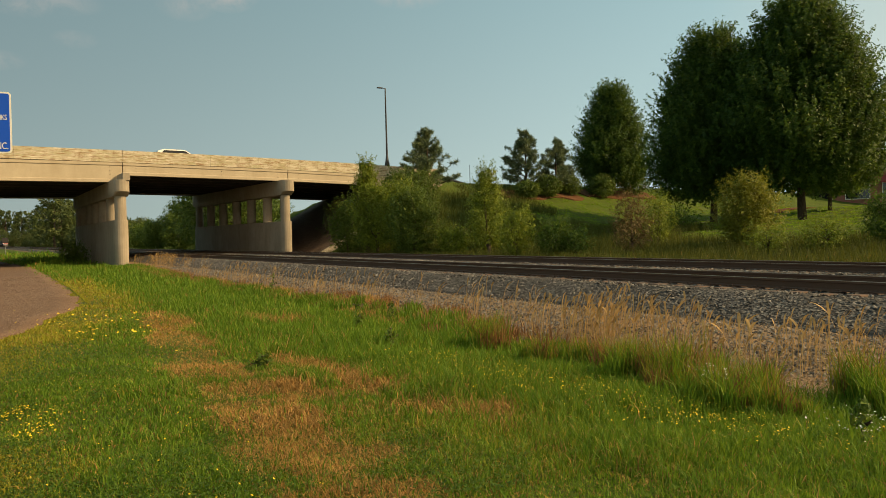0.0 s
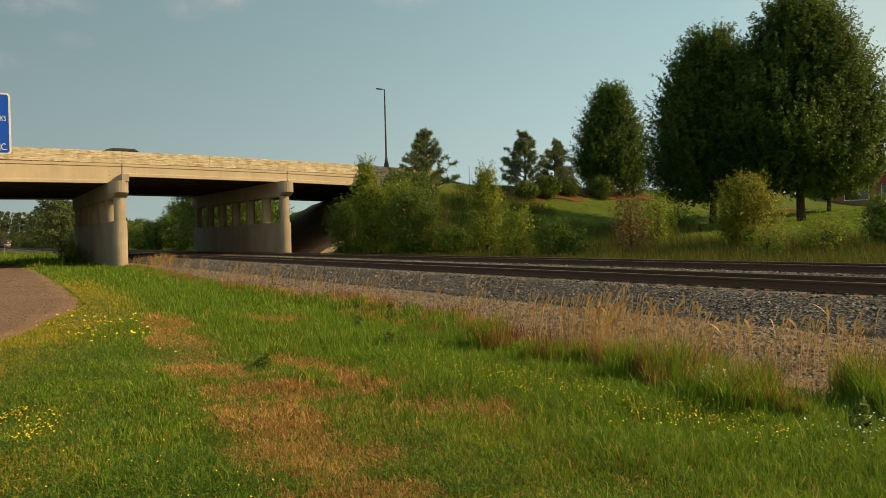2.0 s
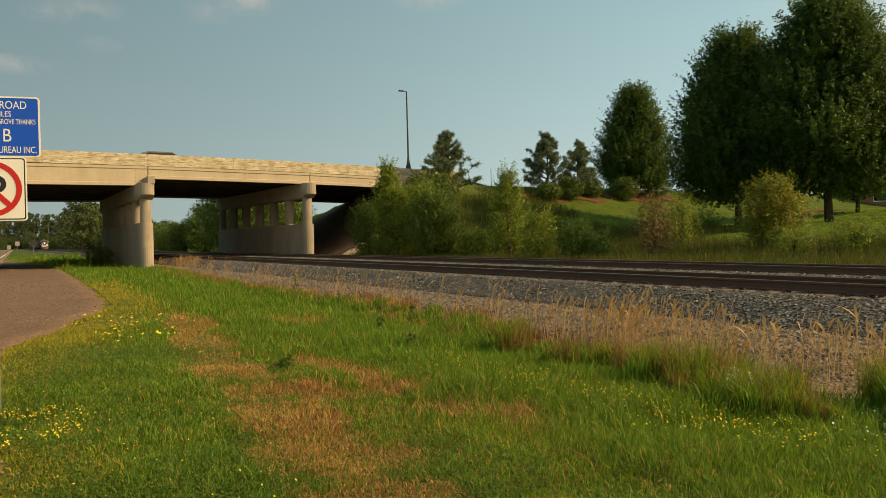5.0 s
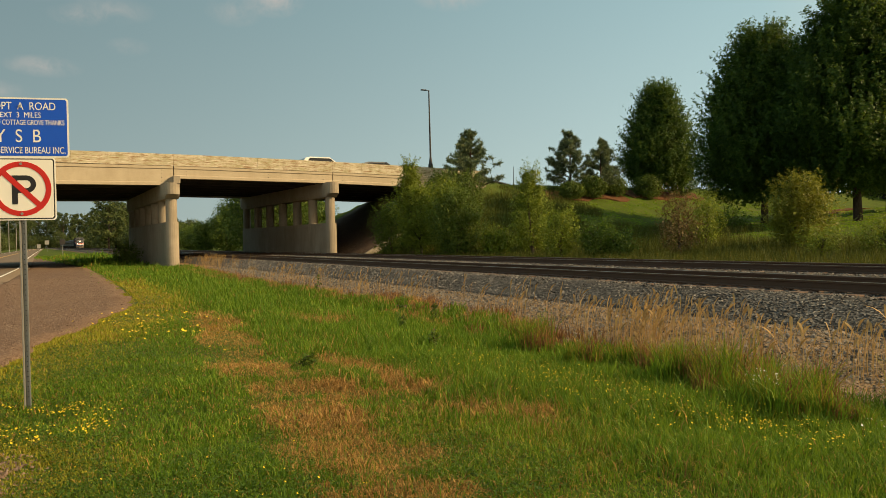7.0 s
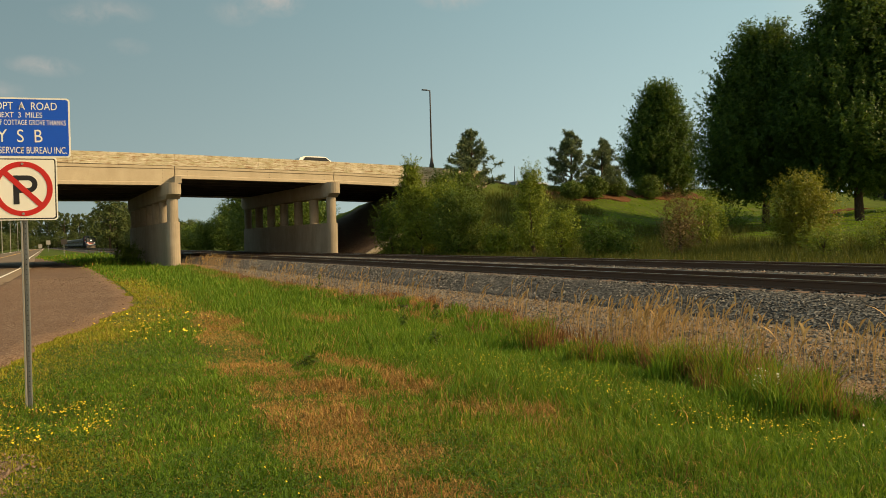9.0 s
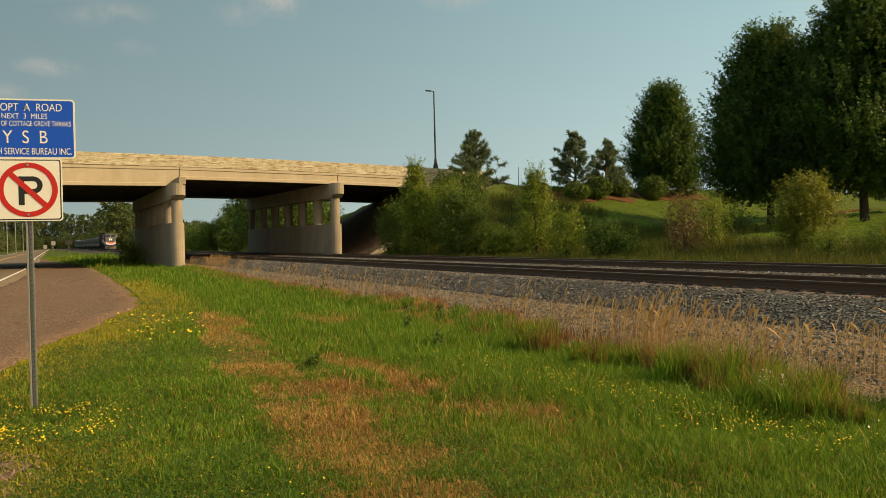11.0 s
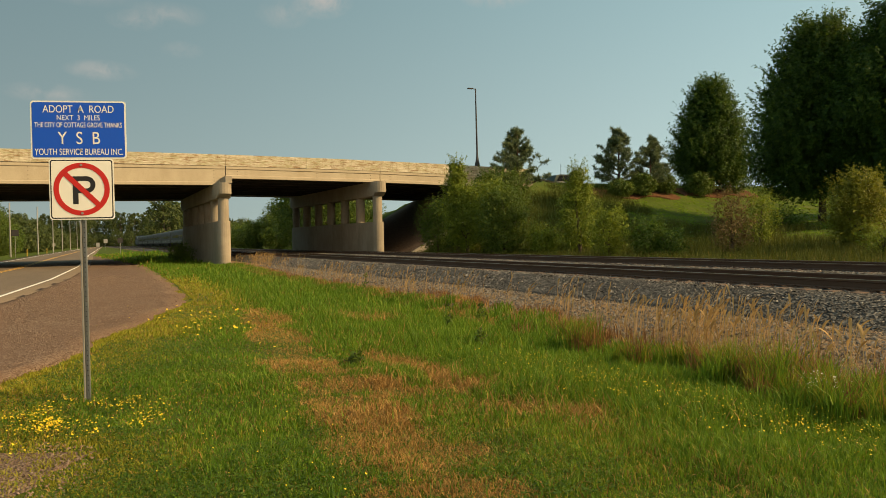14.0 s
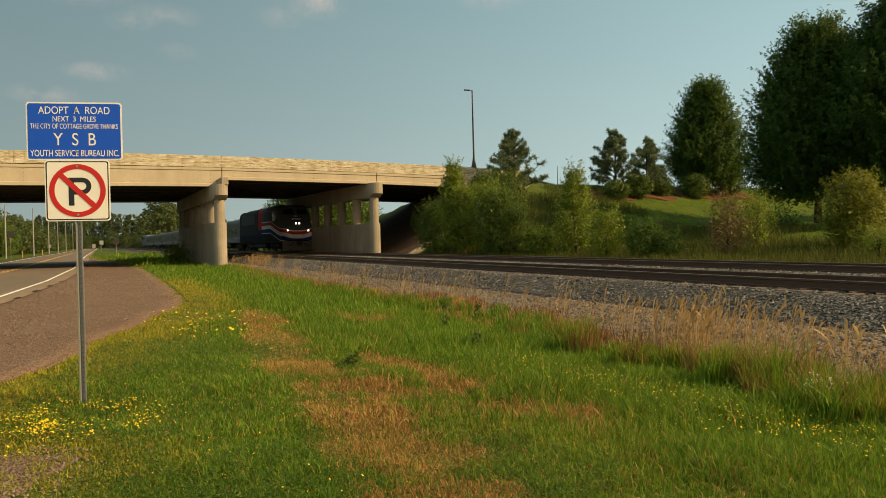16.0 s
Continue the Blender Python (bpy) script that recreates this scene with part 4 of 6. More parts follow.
def flowers(name, x, y, h, size, mat, label, seed):
    """Small open flower heads of six petals, on the grass tips."""
    rng = np.random.default_rng(seed)
    n = len(x)
    z = land(x, y) + h * rng.uniform(0.6, 1.2, n)
    ang = np.arange(6) * math.pi / 3
    s = size * rng.uniform(0.6, 1.2, n)
    tilt = rng.uniform(-0.6, 0.6, (n, 2))
    ox, oy = np.cos(ang)[None] * s[:, None], np.sin(ang)[None] * s[:, None]
    ring = np.stack([x[:, None] + ox, y[:, None] + oy, z[:, None] + tilt[:, :1] * ox + tilt[:, 1:] * oy + 0.25 * s[:, None]], 2)
    c = np.stack([x, y, z], 1)[:, None]
    v = np.concatenate([ring, c], 1).reshape(-1, 3)
    f = np.array([[6, j, (j + 1) % 6] for j in range(6)])
    me = arrays_mesh(name, v, (f[None] + (np.arange(n) * 7)[:, None, None]).reshape(-1, 3))
    return tagged(link_part(name, me, mat), label, "flowers", kind="stuff")


def build_verge():
    build_grass()
    build_clover()
    n = 28
    bm = bmesh.new()
    ring = [(-0.95 + 0.80 * math.cos(a) * (1 + 0.16 * math.sin(3 * a) + 0.09 * math.sin(7 * a)), 5.75 + 0.80 * math.sin(a) * (1 + 0.1 * math.sin(4 * a + 1))) for a in (6.2832 * k / n for k in range(n))]
    loft(bm, [[(px, py, float(land(px, py)) - 0.05) for px, py in ring], [(-0.95 + (px + 0.95) * 0.95, 5.75 + (py - 5.75) * 0.95, float(land(px, py)) + 0.008) for px, py in ring]])
    tagged(part("gravel_patch", bm, M["gravel"]), "bare patch of grey-brown gravel in the grass", "gravel patch", kind="structure")
    stones("gravel_stones", 5200, -2.1, 0.15, 4.6, 6.9, (0.005, 0.015), M["pink_stone"], "loose stones on the bare patch", lambda x, y: np.where(np.hypot(x + 0.95, y - 5.75) < 0.75 + 0.3 * np.abs(np.sin(x * 37 + y * 53)), land(x, y) + 0.012, -1.0), 7)
    rng = np.random.default_rng(21)
    clumps = [(6.5, 8.8, 0.9), (6.1, 6.7, 0.9), (6.35, 6.1, 0.9), (6.2, 5.5, 1.15), (6.0, 5.2, 0.9), (6.25, 4.75, 1.15), (6.5, 4.4, 0.85), (5.95, 4.15, 1.0), (5.75, 3.8, 0.75), (7.05, 3.4, 1.0), (6.7, 3.1, 0.8)]
    spread = [(cx + rng.normal(0, .2), cy + rng.normal(0, .26), c * rng.uniform(.45, 1.15)) for cx, cy, c in clumps for _ in range(6)]
    tufts("tall_grass", spread, 85, 0.13, 0.50, M["grass"], "tall green grass clumps at the edge of the stone", 31, 0.005, 0.4)
    tufts("tall_grass", spread[::2], 60, 0.16, 0.52, M["grass_yellow"], "yellow-green blades in the tall grass clumps", 39, 0.0045, 0.4)
    tufts("dry_weeds", [(cx + .1 + rng.normal(0, .12), cy + rng.normal(0, .15), c) for cx, cy, c in spread[::2]], 75, 0.15, 0.54, M["red_stem"], "reddish dry stems among the tall grass clumps", 32, 0.0035, 0.35)
    tufts("dry_weeds", [(float(stone_edge(v)) + rng.normal(.1, .35), v, rng.uniform(.5, 1.2)) for v in rng.uniform(7, 40, 110)], 36, 0.26, 0.26, M["red_stem"], "reddish weeds along the stone edge", 38, 0.006, 0.5)
    edge = [(float(stone_edge(v)) - rng.uniform(-0.3, 0.9), v, rng.uniform(0.4, 0.9)) for v in rng.uniform(7, 50, 260)]
    tufts("rough_grass", edge, 70, 0.3, 0.30, M["grass"], "rough weeds along the edge of the gravel", 33, 0.008, 0.5)
    tufts("dry_weeds", [(a + .3, b, c) for a, b, c in edge[::2]], 50, 0.35, 0.30, M["grass_dry"], "dry reddish weeds along the gravel", 34, 0.006, 0.6)
    n = 11000
    sx, sy = rng.uniform(7, 10.4, n), 3 + 45 * rng.random(n) ** 1.4
    keep = (sx > stone_edge(sy) - 0.2) & (fbm(sx * 1.3, sy * 1.3, 7.0) > -0.2)
    blades("dry_stubble", sx[keep], sy[keep], rng.uniform(0.03, 0.14, keep.sum()), M["grass_dry"], "short dry stubble on the gravel margin", 37, 0.006, 0.8, simple=True)
    heads = [(rng.uniform(6.8, 8.3), rng.uniform(3.0, 9.0)) for _ in range(11)]
    spots = [(hx + rng.normal(0, .22), hy + rng.normal(0, .3)) for hx, hy in heads for _ in range(6)] + [(rng.uniform(7.5, 9.3), rng.uniform(8, 30)) for _ in range(40)]
    seed_grass(spots, 7, "tall golden grass with drooping ripe seed heads", 41)
    seed_grass([(9.4 + rng.uniform(-.8, 1.2), 46 + rng.uniform(-8, 5)) for _ in range(40)], 8, "tall dry grass near the bridge pier", 42, 1.0)
    n = 1200
    t = np.clip(rng.choice(rng.random(26), n) + rng.normal(0, 0.02, n), 0, 1)
    fx, fy = np.interp(t, [0, .3, .6, .85, 1], [4.4, 4.7, 4.9, 4.95, 5.2]) + rng.normal(0, .34, n), np.interp(t, [0, .3, .6, .85, 1], [8.2, 6, 4.6, 3.1, 2.3]) + rng.normal(0, .25, n)
    flowers("yellow_flowers", fx, fy, 0.16, 0.0066, M["petal"], "small yellow wildflowers in the grass", 51)
    n = 900
    cx, cy = rng.normal(-.42, .38, 34), rng.normal(7.0, .42, 34)
    w = rng.integers(0, 34, n)
    flowers("yellow_flowers", cx[w] + rng.normal(0, .07, n), cy[w] + rng.normal(0, .09, n), 0.10, 0.0085, M["petal"], "small yellow wildflowers round the sign post", 52)
    n = 160
    flowers("yellow_flowers", rng.uniform(.2, 1.8, n), rng.uniform(3.8, 9, n), 0.07, 0.0062, M["petal"], "scattered yellow wildflowers in mown grass", 53)
    tufts("dry_weeds", [(rng.normal(-.9, .45), rng.normal(5.8, .45), rng.uniform(.5, 1.3)) for _ in range(260)], 22, 0.07, 0.06, M["grass_yellow"], "thin dry tufts on the bare gravel patch", 35, 0.0035, 0.9)
    tufts("dry_weeds", [(float(verge_edge(v)) - abs(rng.normal(0, .38)) + .2, v, rng.uniform(.5, 1.3)) for v in 8.0 + 32 * rng.random(1500) ** 1.5], 30, 0.13, 0.06, M["grass_yellow"], "thin yellowed tufts creeping over the gravel edge", 36, 0.006, 0.9)
    for k, (wx, wy, wh) in enumerate(((5.77, 11.6, 0.5), (6.9, 12.4, 0.4), (5.2, 9.4, 0.3), (3.0, 8.7, 0.18), (7.4, 20.5, 0.7), (5.55, 2.75, 0.35))):
        plant("tall_weed", wx, wy, wh, 0.09 if k != 3 else 0.12, M["leaf_mid"], "single tall leafy weed standing in the verge grass", "weed", 700 + k, 16, 8, 0.035, 0.05, 0.06, 0.02, "egg", trunk=0.006, group="weeds in the verge", count=3)
    n = 170
    flowers("yellow_flowers", rng.normal(2.0, .5, n), rng.normal(14.5, 1.5, n), 0.12, 0.02, M["petal"], "yellow wildflowers by the gravel", 54)
    n = 140
    flowers("white_flowers", rng.normal(5.5, .18, n), rng.normal(2.5, .3, n), 0.24, 0.007, M["petal_white"], "small white wildflowers in the grass", 55)
    flowers("white_flowers", rng.normal(5.9, .1, n), rng.normal(4.3, .12, n), 0.34, 0.007, M["petal_white"], "small white wildflowers in the tall grass", 56)


def build_hillside():
    rng = np.random.default_rng(61)
    n = 85000
    x, y = rng.uniform(22.5, 46, n), rng.uniform(8, 56, n)
    keep = (x < 30 + 8 * fbm(x * .2, y * .2) + 0.25 * y) & ~((y > 53.5) & (x < 38))
    x, y = x[keep], y[keep]
    blades("rough_grass", x, y, rng.uniform(0.2, 0.7, len(x)), M["grass_rough"], "tall rough grass and weeds on the embankment", 62, 0.013, 0.4, simple=True)
    n = 700
    x, y = rng.uniform(22.8, 28, n), rng.uniform(8, 52, n)
    blades("dry_weeds", x, y, rng.uniform(0.15, 0.6, n), M["grass_dry"], "dry tan weeds beside the far track", 63, 0.008, 0.4, simple=True)
    n = 150000
    x, y = rng.uniform(32, 80, n), rng.uniform(10, 57, n)
    keep = x > 34 + 0.1 * y
    blades("lawn", x[keep], y[keep], rng.uniform(0.02, 0.05, keep.sum()), M["lawn"], "mown green lawn on the slope", 64, 0.05, 0.8, simple=True)
    # trees on the lawn
    plant("maple_tree", 51.8, 30.0, 16.4, 6.9, M["leaf_maple"], "large dense green maple tree on the lawn", "tree", 71, 3300, 50, 0.125, 0.14, 2.1, 0.16, "egg", trunk=0.27, group="maples on the lawn", count=26, inner=0.45, rise=1.3, core=True)
    plant("maple_tree", 50.9, 37.0, 15.2, 5.6, M["leaf_maple"], "large dense green maple tree with dark shaded leaves", "tree", 72, 2700, 48, 0.125, 0.13, 2.1, 0.16, "egg", trunk=0.25, group="maples on the lawn", count=24, inner=0.45, rise=1.3, core=True)
    plant("maple_tree", 58.2, 54.9, 11.3, 4.1, M["leaf_maple"], "green maple tree on a mulch bed", "tree", 73, 1500, 44, 0.125, 0.06, 1.8, 0.15, "egg", trunk=0.2, group="maples on the lawn", count=18, inner=0.45, rise=1.3, core=True)
    plant("maple_tree", 66.0, 35.6, 8.5, 3.6, M["leaf_maple"], "smaller green maple tree behind the large ones", "tree", 74, 900, 20, 0.17, 0.2, 1.0, 0.3, "round", trunk=0.16, group="maples on the lawn", count=14)
    pine(33.4, 53.1, 5.7, 2.1, 81, "dark green young pine tree on the bank")
    pine(45.2, 53.9, 6.0, 2.0, 82, "dark green pine tree on the mulch bed")
    pine(48.8, 53.6, 5.6, 1.7, 83, "dark green pine tree on the mulch bed beside another")
    for k, (x, y, h, w) in enumerate(((46.8, 52.6, 2.0, 1.2), (44.0, 52.4, 1.5, 1.1), (50.6, 53.6, 1.8, 1.1), (54.5, 53.0, 2.2, 1.3), (60.5, 54, 2.6, 1.5))):
        plant("evergreen_shrub", x, y, h, w, M["leaf_mid"], "low dark evergreen shrub on the mulch bed", "shrub", 90 + k, 260, 20, 0.10, 0.05, 0.4, 0.2)
    for x0, x1, y0 in ((41.5, 51.5, 52.2), (52.5, 63.0, 52.8), (60.0, 72.0, 40.0)):
        bm = bmesh.new()
        n = 10
        pts = [(x0 + (x1 - x0) * i / n, y0 + 0.5 * math.sin(i * 1.3)) for i in range(n + 1)]
        pts2 = [(px, py + 2.2 + 0.3 * math.sin(i)) for i, (px, py) in enumerate(pts)]
        loft(bm, [[(*a, float(land(*a)) + 0.10), (*b, float(land(*b)) + 0.12), (*b, float(land(*b)) - 0.2), (*a, float(land(*a)) - 0.2)] for a, b in zip(pts, pts2)])
        tagged(part("mulch_bed", bm, M["mulch"]), "reddish brown wood mulch bed under the trees", "mulch bed", kind="structure")
    shrubs = [
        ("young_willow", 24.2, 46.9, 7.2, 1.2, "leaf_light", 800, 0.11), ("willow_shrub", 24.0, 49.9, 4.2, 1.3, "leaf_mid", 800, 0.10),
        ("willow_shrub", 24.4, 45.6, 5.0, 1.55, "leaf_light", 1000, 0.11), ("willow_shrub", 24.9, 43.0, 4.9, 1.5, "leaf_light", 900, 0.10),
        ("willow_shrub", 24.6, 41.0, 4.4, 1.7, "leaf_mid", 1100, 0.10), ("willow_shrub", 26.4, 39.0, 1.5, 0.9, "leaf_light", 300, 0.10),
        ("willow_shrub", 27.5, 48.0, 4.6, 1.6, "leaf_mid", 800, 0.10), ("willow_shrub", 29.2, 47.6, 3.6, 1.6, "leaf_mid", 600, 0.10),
        ("young_willow", 27.6, 36.8, 5.7, 1.3, "leaf_light", 750, 0.10), ("shrub", 29.4, 38.8, 1.6, 1.0, "leaf_light", 300, 0.10), ("shrub", 6.7, 63.5, 1.1, 1.0, "leaf_mid", 300, 0.09),
        ("shrub", 25.4, 31.2, 2.6, 0.9, "leaf_light", 420, 0.085), ("shrub", 26.4, 29.2, 2.0, 1.0, "leaf_maple", 380, 0.085), ("shrub", 27.0, 28.2, 1.3, 0.7, "leaf_maple", 240, 0.08),
        ("sapling", 29.3, 26.4, 3.1, 1.0, "leaf_dry", 330, 0.075), ("shrub", 34.5, 29.0, 2.8, 0.9, "leaf_light", 330, 0.09), ("shrub", 33.3, 22.2, 3.4, 1.45, "leaf_yellow", 1100, 0.10),
        ("shrub", 34.0, 15.8, 2.0, 0.9, "leaf_maple", 350, 0.09), ("shrub", 30.0, 19.0, 1.1, 0.8, "leaf_light", 220, 0.07), ("shrub", 31.5, 17.2, 1.3, 0.9, "leaf_light", 240, 0.07), ("shrub", 42.0, 33.5, 1.1, 1.3, "leaf_maple", 260, 0.08)]
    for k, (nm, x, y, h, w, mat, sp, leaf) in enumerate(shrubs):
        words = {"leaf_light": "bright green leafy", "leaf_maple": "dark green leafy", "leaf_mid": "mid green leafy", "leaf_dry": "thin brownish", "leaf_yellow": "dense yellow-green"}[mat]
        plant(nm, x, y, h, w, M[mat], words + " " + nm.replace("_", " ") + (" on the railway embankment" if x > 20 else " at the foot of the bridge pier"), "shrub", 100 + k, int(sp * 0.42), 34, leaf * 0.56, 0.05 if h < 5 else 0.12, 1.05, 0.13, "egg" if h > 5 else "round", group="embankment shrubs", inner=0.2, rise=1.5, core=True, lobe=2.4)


def build_far_trees():
    rng = random.Random(5)
    k = 0
    rows = []
    # woods beyond the bridge, on both sides of the road
    for i in range(34):
        a = rng.uniform(2.0, 20.5)
        r = rng.uniform(150, 330)
        if a < 8 and r < 210:
            r += 120
        x, y = r * math.sin(radians(a)), r * math.cos(radians(a))
        if x < 31 + 0.02 * y:
            continue
        rows.append((x, y, rng.uniform(10, 15) * (0.75 + r / 700)))
    for y in range(240, 760, 26):
        rows.append((28 + 0.012 * y + rng.uniform(2, 9), y, rng.uniform(10, 15)))
        rows.append((36 + rng.uniform(8, 40), y + 9, rng.uniform(17, 24)))
    for y in range(95, 640, 17):
        rows.append((-13 - rng.uniform(3, 8), y, rng.uniform(7, 11)))
        rows.append((-22 - rng.uniform(3, 12), y + 8, rng.uniform(10, 14)))
    for x in range(-60, 100, 6):
        rows.append((x, 690 + rng.uniform(0, 60), rng.uniform(26, 36)))
    for x in range(36, 96, 7):
        rows.append((x, 300 + rng.uniform(0, 50), rng.uniform(10, 14)))
    for y in range(150, 700, 14):
        # undergrowth along both edges of the clearing
        rows.append((27 + 0.012 * y + rng.uniform(0, 4), y, rng.uniform(4, 6)))
        rows.append((-13 - rng.uniform(0, 4), y, rng.uniform(4, 6)))
    rows += [(25.5, 300, 19.0), (28.5, 306, 18.0), (31.5, 312, 18.5), (-17, 120, 13.0), (-19, 133, 14.0), (-16.5, 150, 13.0)]
    rows += [(24.0 + 9.5, 205, 17.0), (24.0 + 4.5, 214, 16.0), (35.5, 150, 6.5), (38, 131, 8.5), (43, 138, 9.5), (33, 142, 6.0), (47, 126, 10.5), (27.8, 90, 10.6), (27.6, 94.5, 10.8), (27.4, 99, 10.8), (27.6, 104, 10.8)]
    for x in range(-72, 112, 6):
        rows.append((x, 650 + rng.uniform(0, 20), rng.uniform(9, 13)))
        rows.append((x + 3, 660 + rng.uniform(0, 20), rng.uniform(7, 10)))
    for x, y, h in rows:
        k += 1
        # the woods stand lower across the open ground beyond the tracks
        bearing = math.degrees(math.atan2(x, y))
        if y > 118:
            h = min(h, 1.6 + y * (0.040 if bearing < 3.5 else 0.058 if bearing < 8.5 else 0.027 if bearing < 12.6 else 0.055) * (1 + 0.18 * math.sin(k * 2.4)))
        far = y > 180
        plant("woodland_tree", x, y, h, h * rng.uniform(0.30, 0.44), M["leaf_far" if far else "leaf_mid"], "leafy green woodland tree beyond the bridge", "tree", 300 + k, 90 if far else 230, 24 if far else 34, max(0.36, h * 0.033) if far else 0.2, 0.05, 2.2, 0.8 if far else 0.5, "round", z=0.0, group="woods beyond the bridge", count=8)


build_verge()
build_hillside()
build_far_trees()


# ---- roadside things ----
def lettering(words, width, height, x, z, y, mat, parent, name="lettering"):
    cu = bpy.data.curves.new("words", 'FONT')
    cu.body, cu.size, cu.align_x, cu.extrude, cu.offset = words, 1.0, 'CENTER', 0.004, 0.0
    ob = bpy.data.objects.new("words", cu)
    scene.collection.objects.link(ob)
    me = bpy.data.meshes.new_from_object(ob.evaluated_get(bpy.context.evaluated_depsgraph_get()))
    bpy.data.objects.remove(ob)
    bpy.data.curves.remove(cu)
    co = np.empty(len(me.vertices) * 3)
    me.vertices.foreach_get("co", co)
    co = co.reshape(-1, 3)
    lo, hi = co.min(0), co.max(0)
    co2 = np.stack([(co[:, 0] - (lo[0] + hi[0]) / 2) / (hi[0] - lo[0]) * width + x, y - (co[:, 2] - lo[2]) * 0.1 - 0.0005, (co[:, 1] - (lo[1] + hi[1]) / 2) / (hi[1] - lo[1]) * height + z], 1)
    # one part a letter: walk the faces' shared corners
    polys = [list(q.vertices) for q in me.polygons]
    root = list(range(len(co2)))

    def find(v):
        while root[v] != v:
            root[v] = root[root[v]]
            v = root[v]
        return v

    for q in polys:
        for v in q[1:]:
            root[find(v)] = find(q[0])
    groups = {}
    for q in polys:
        groups.setdefault(find(q[0]), []).append(q)
    for faces in groups.values():
        used = sorted({v for q in faces for v in q})
        index = {v: k for k, v in enumerate(used)}
        letter = bpy.data.meshes.new("letter")
        letter.from_pydata([tuple(co2[v]) for v in used], [], [[index[v] for v in q] for q in faces])
        link_part("letter", letter, mat, parent)
    bpy.data.meshes.remove(me)


def rounded_panel(bm, cx, cz, w, h, r, y0, y1, n=5):
    pts = []
    for sx, sz, a0 in ((1, 1, 0), (-1, 1, 90), (-1, -1, 180), (1, -1, 270)):
        for k in range(n + 1):
            a = radians(a0 + 90 * k / n)
            pts.append((cx + sx * (w / 2 - r) + r * math.cos(a), cz + sz * (h / 2 - r) + r * math.sin(a)))
    loft(bm, [[(x, y, z) for x, z in pts] for y in (y0, y1)])


def flat_ring(bm, cx, cz, r0, r1, y0, y1, n=48):
    def pt(r, a, y):
        return bm.verts.new((cx + r * math.cos(a), y, cz + r * math.sin(a)))
    a = [2 * math.pi * k / n for k in range(n)]
    q = [[pt(r, v, y) for v in a] for r, y in ((r0, y0), (r1, y0), (r1, y1), (r0, y1))]
    for s in range(4):
        u, v = q[s], q[(s + 1) % 4]
        for k in range(n):
            bm.faces.new((u[k], u[(k + 1) % n], v[(k + 1) % n], v[k]))


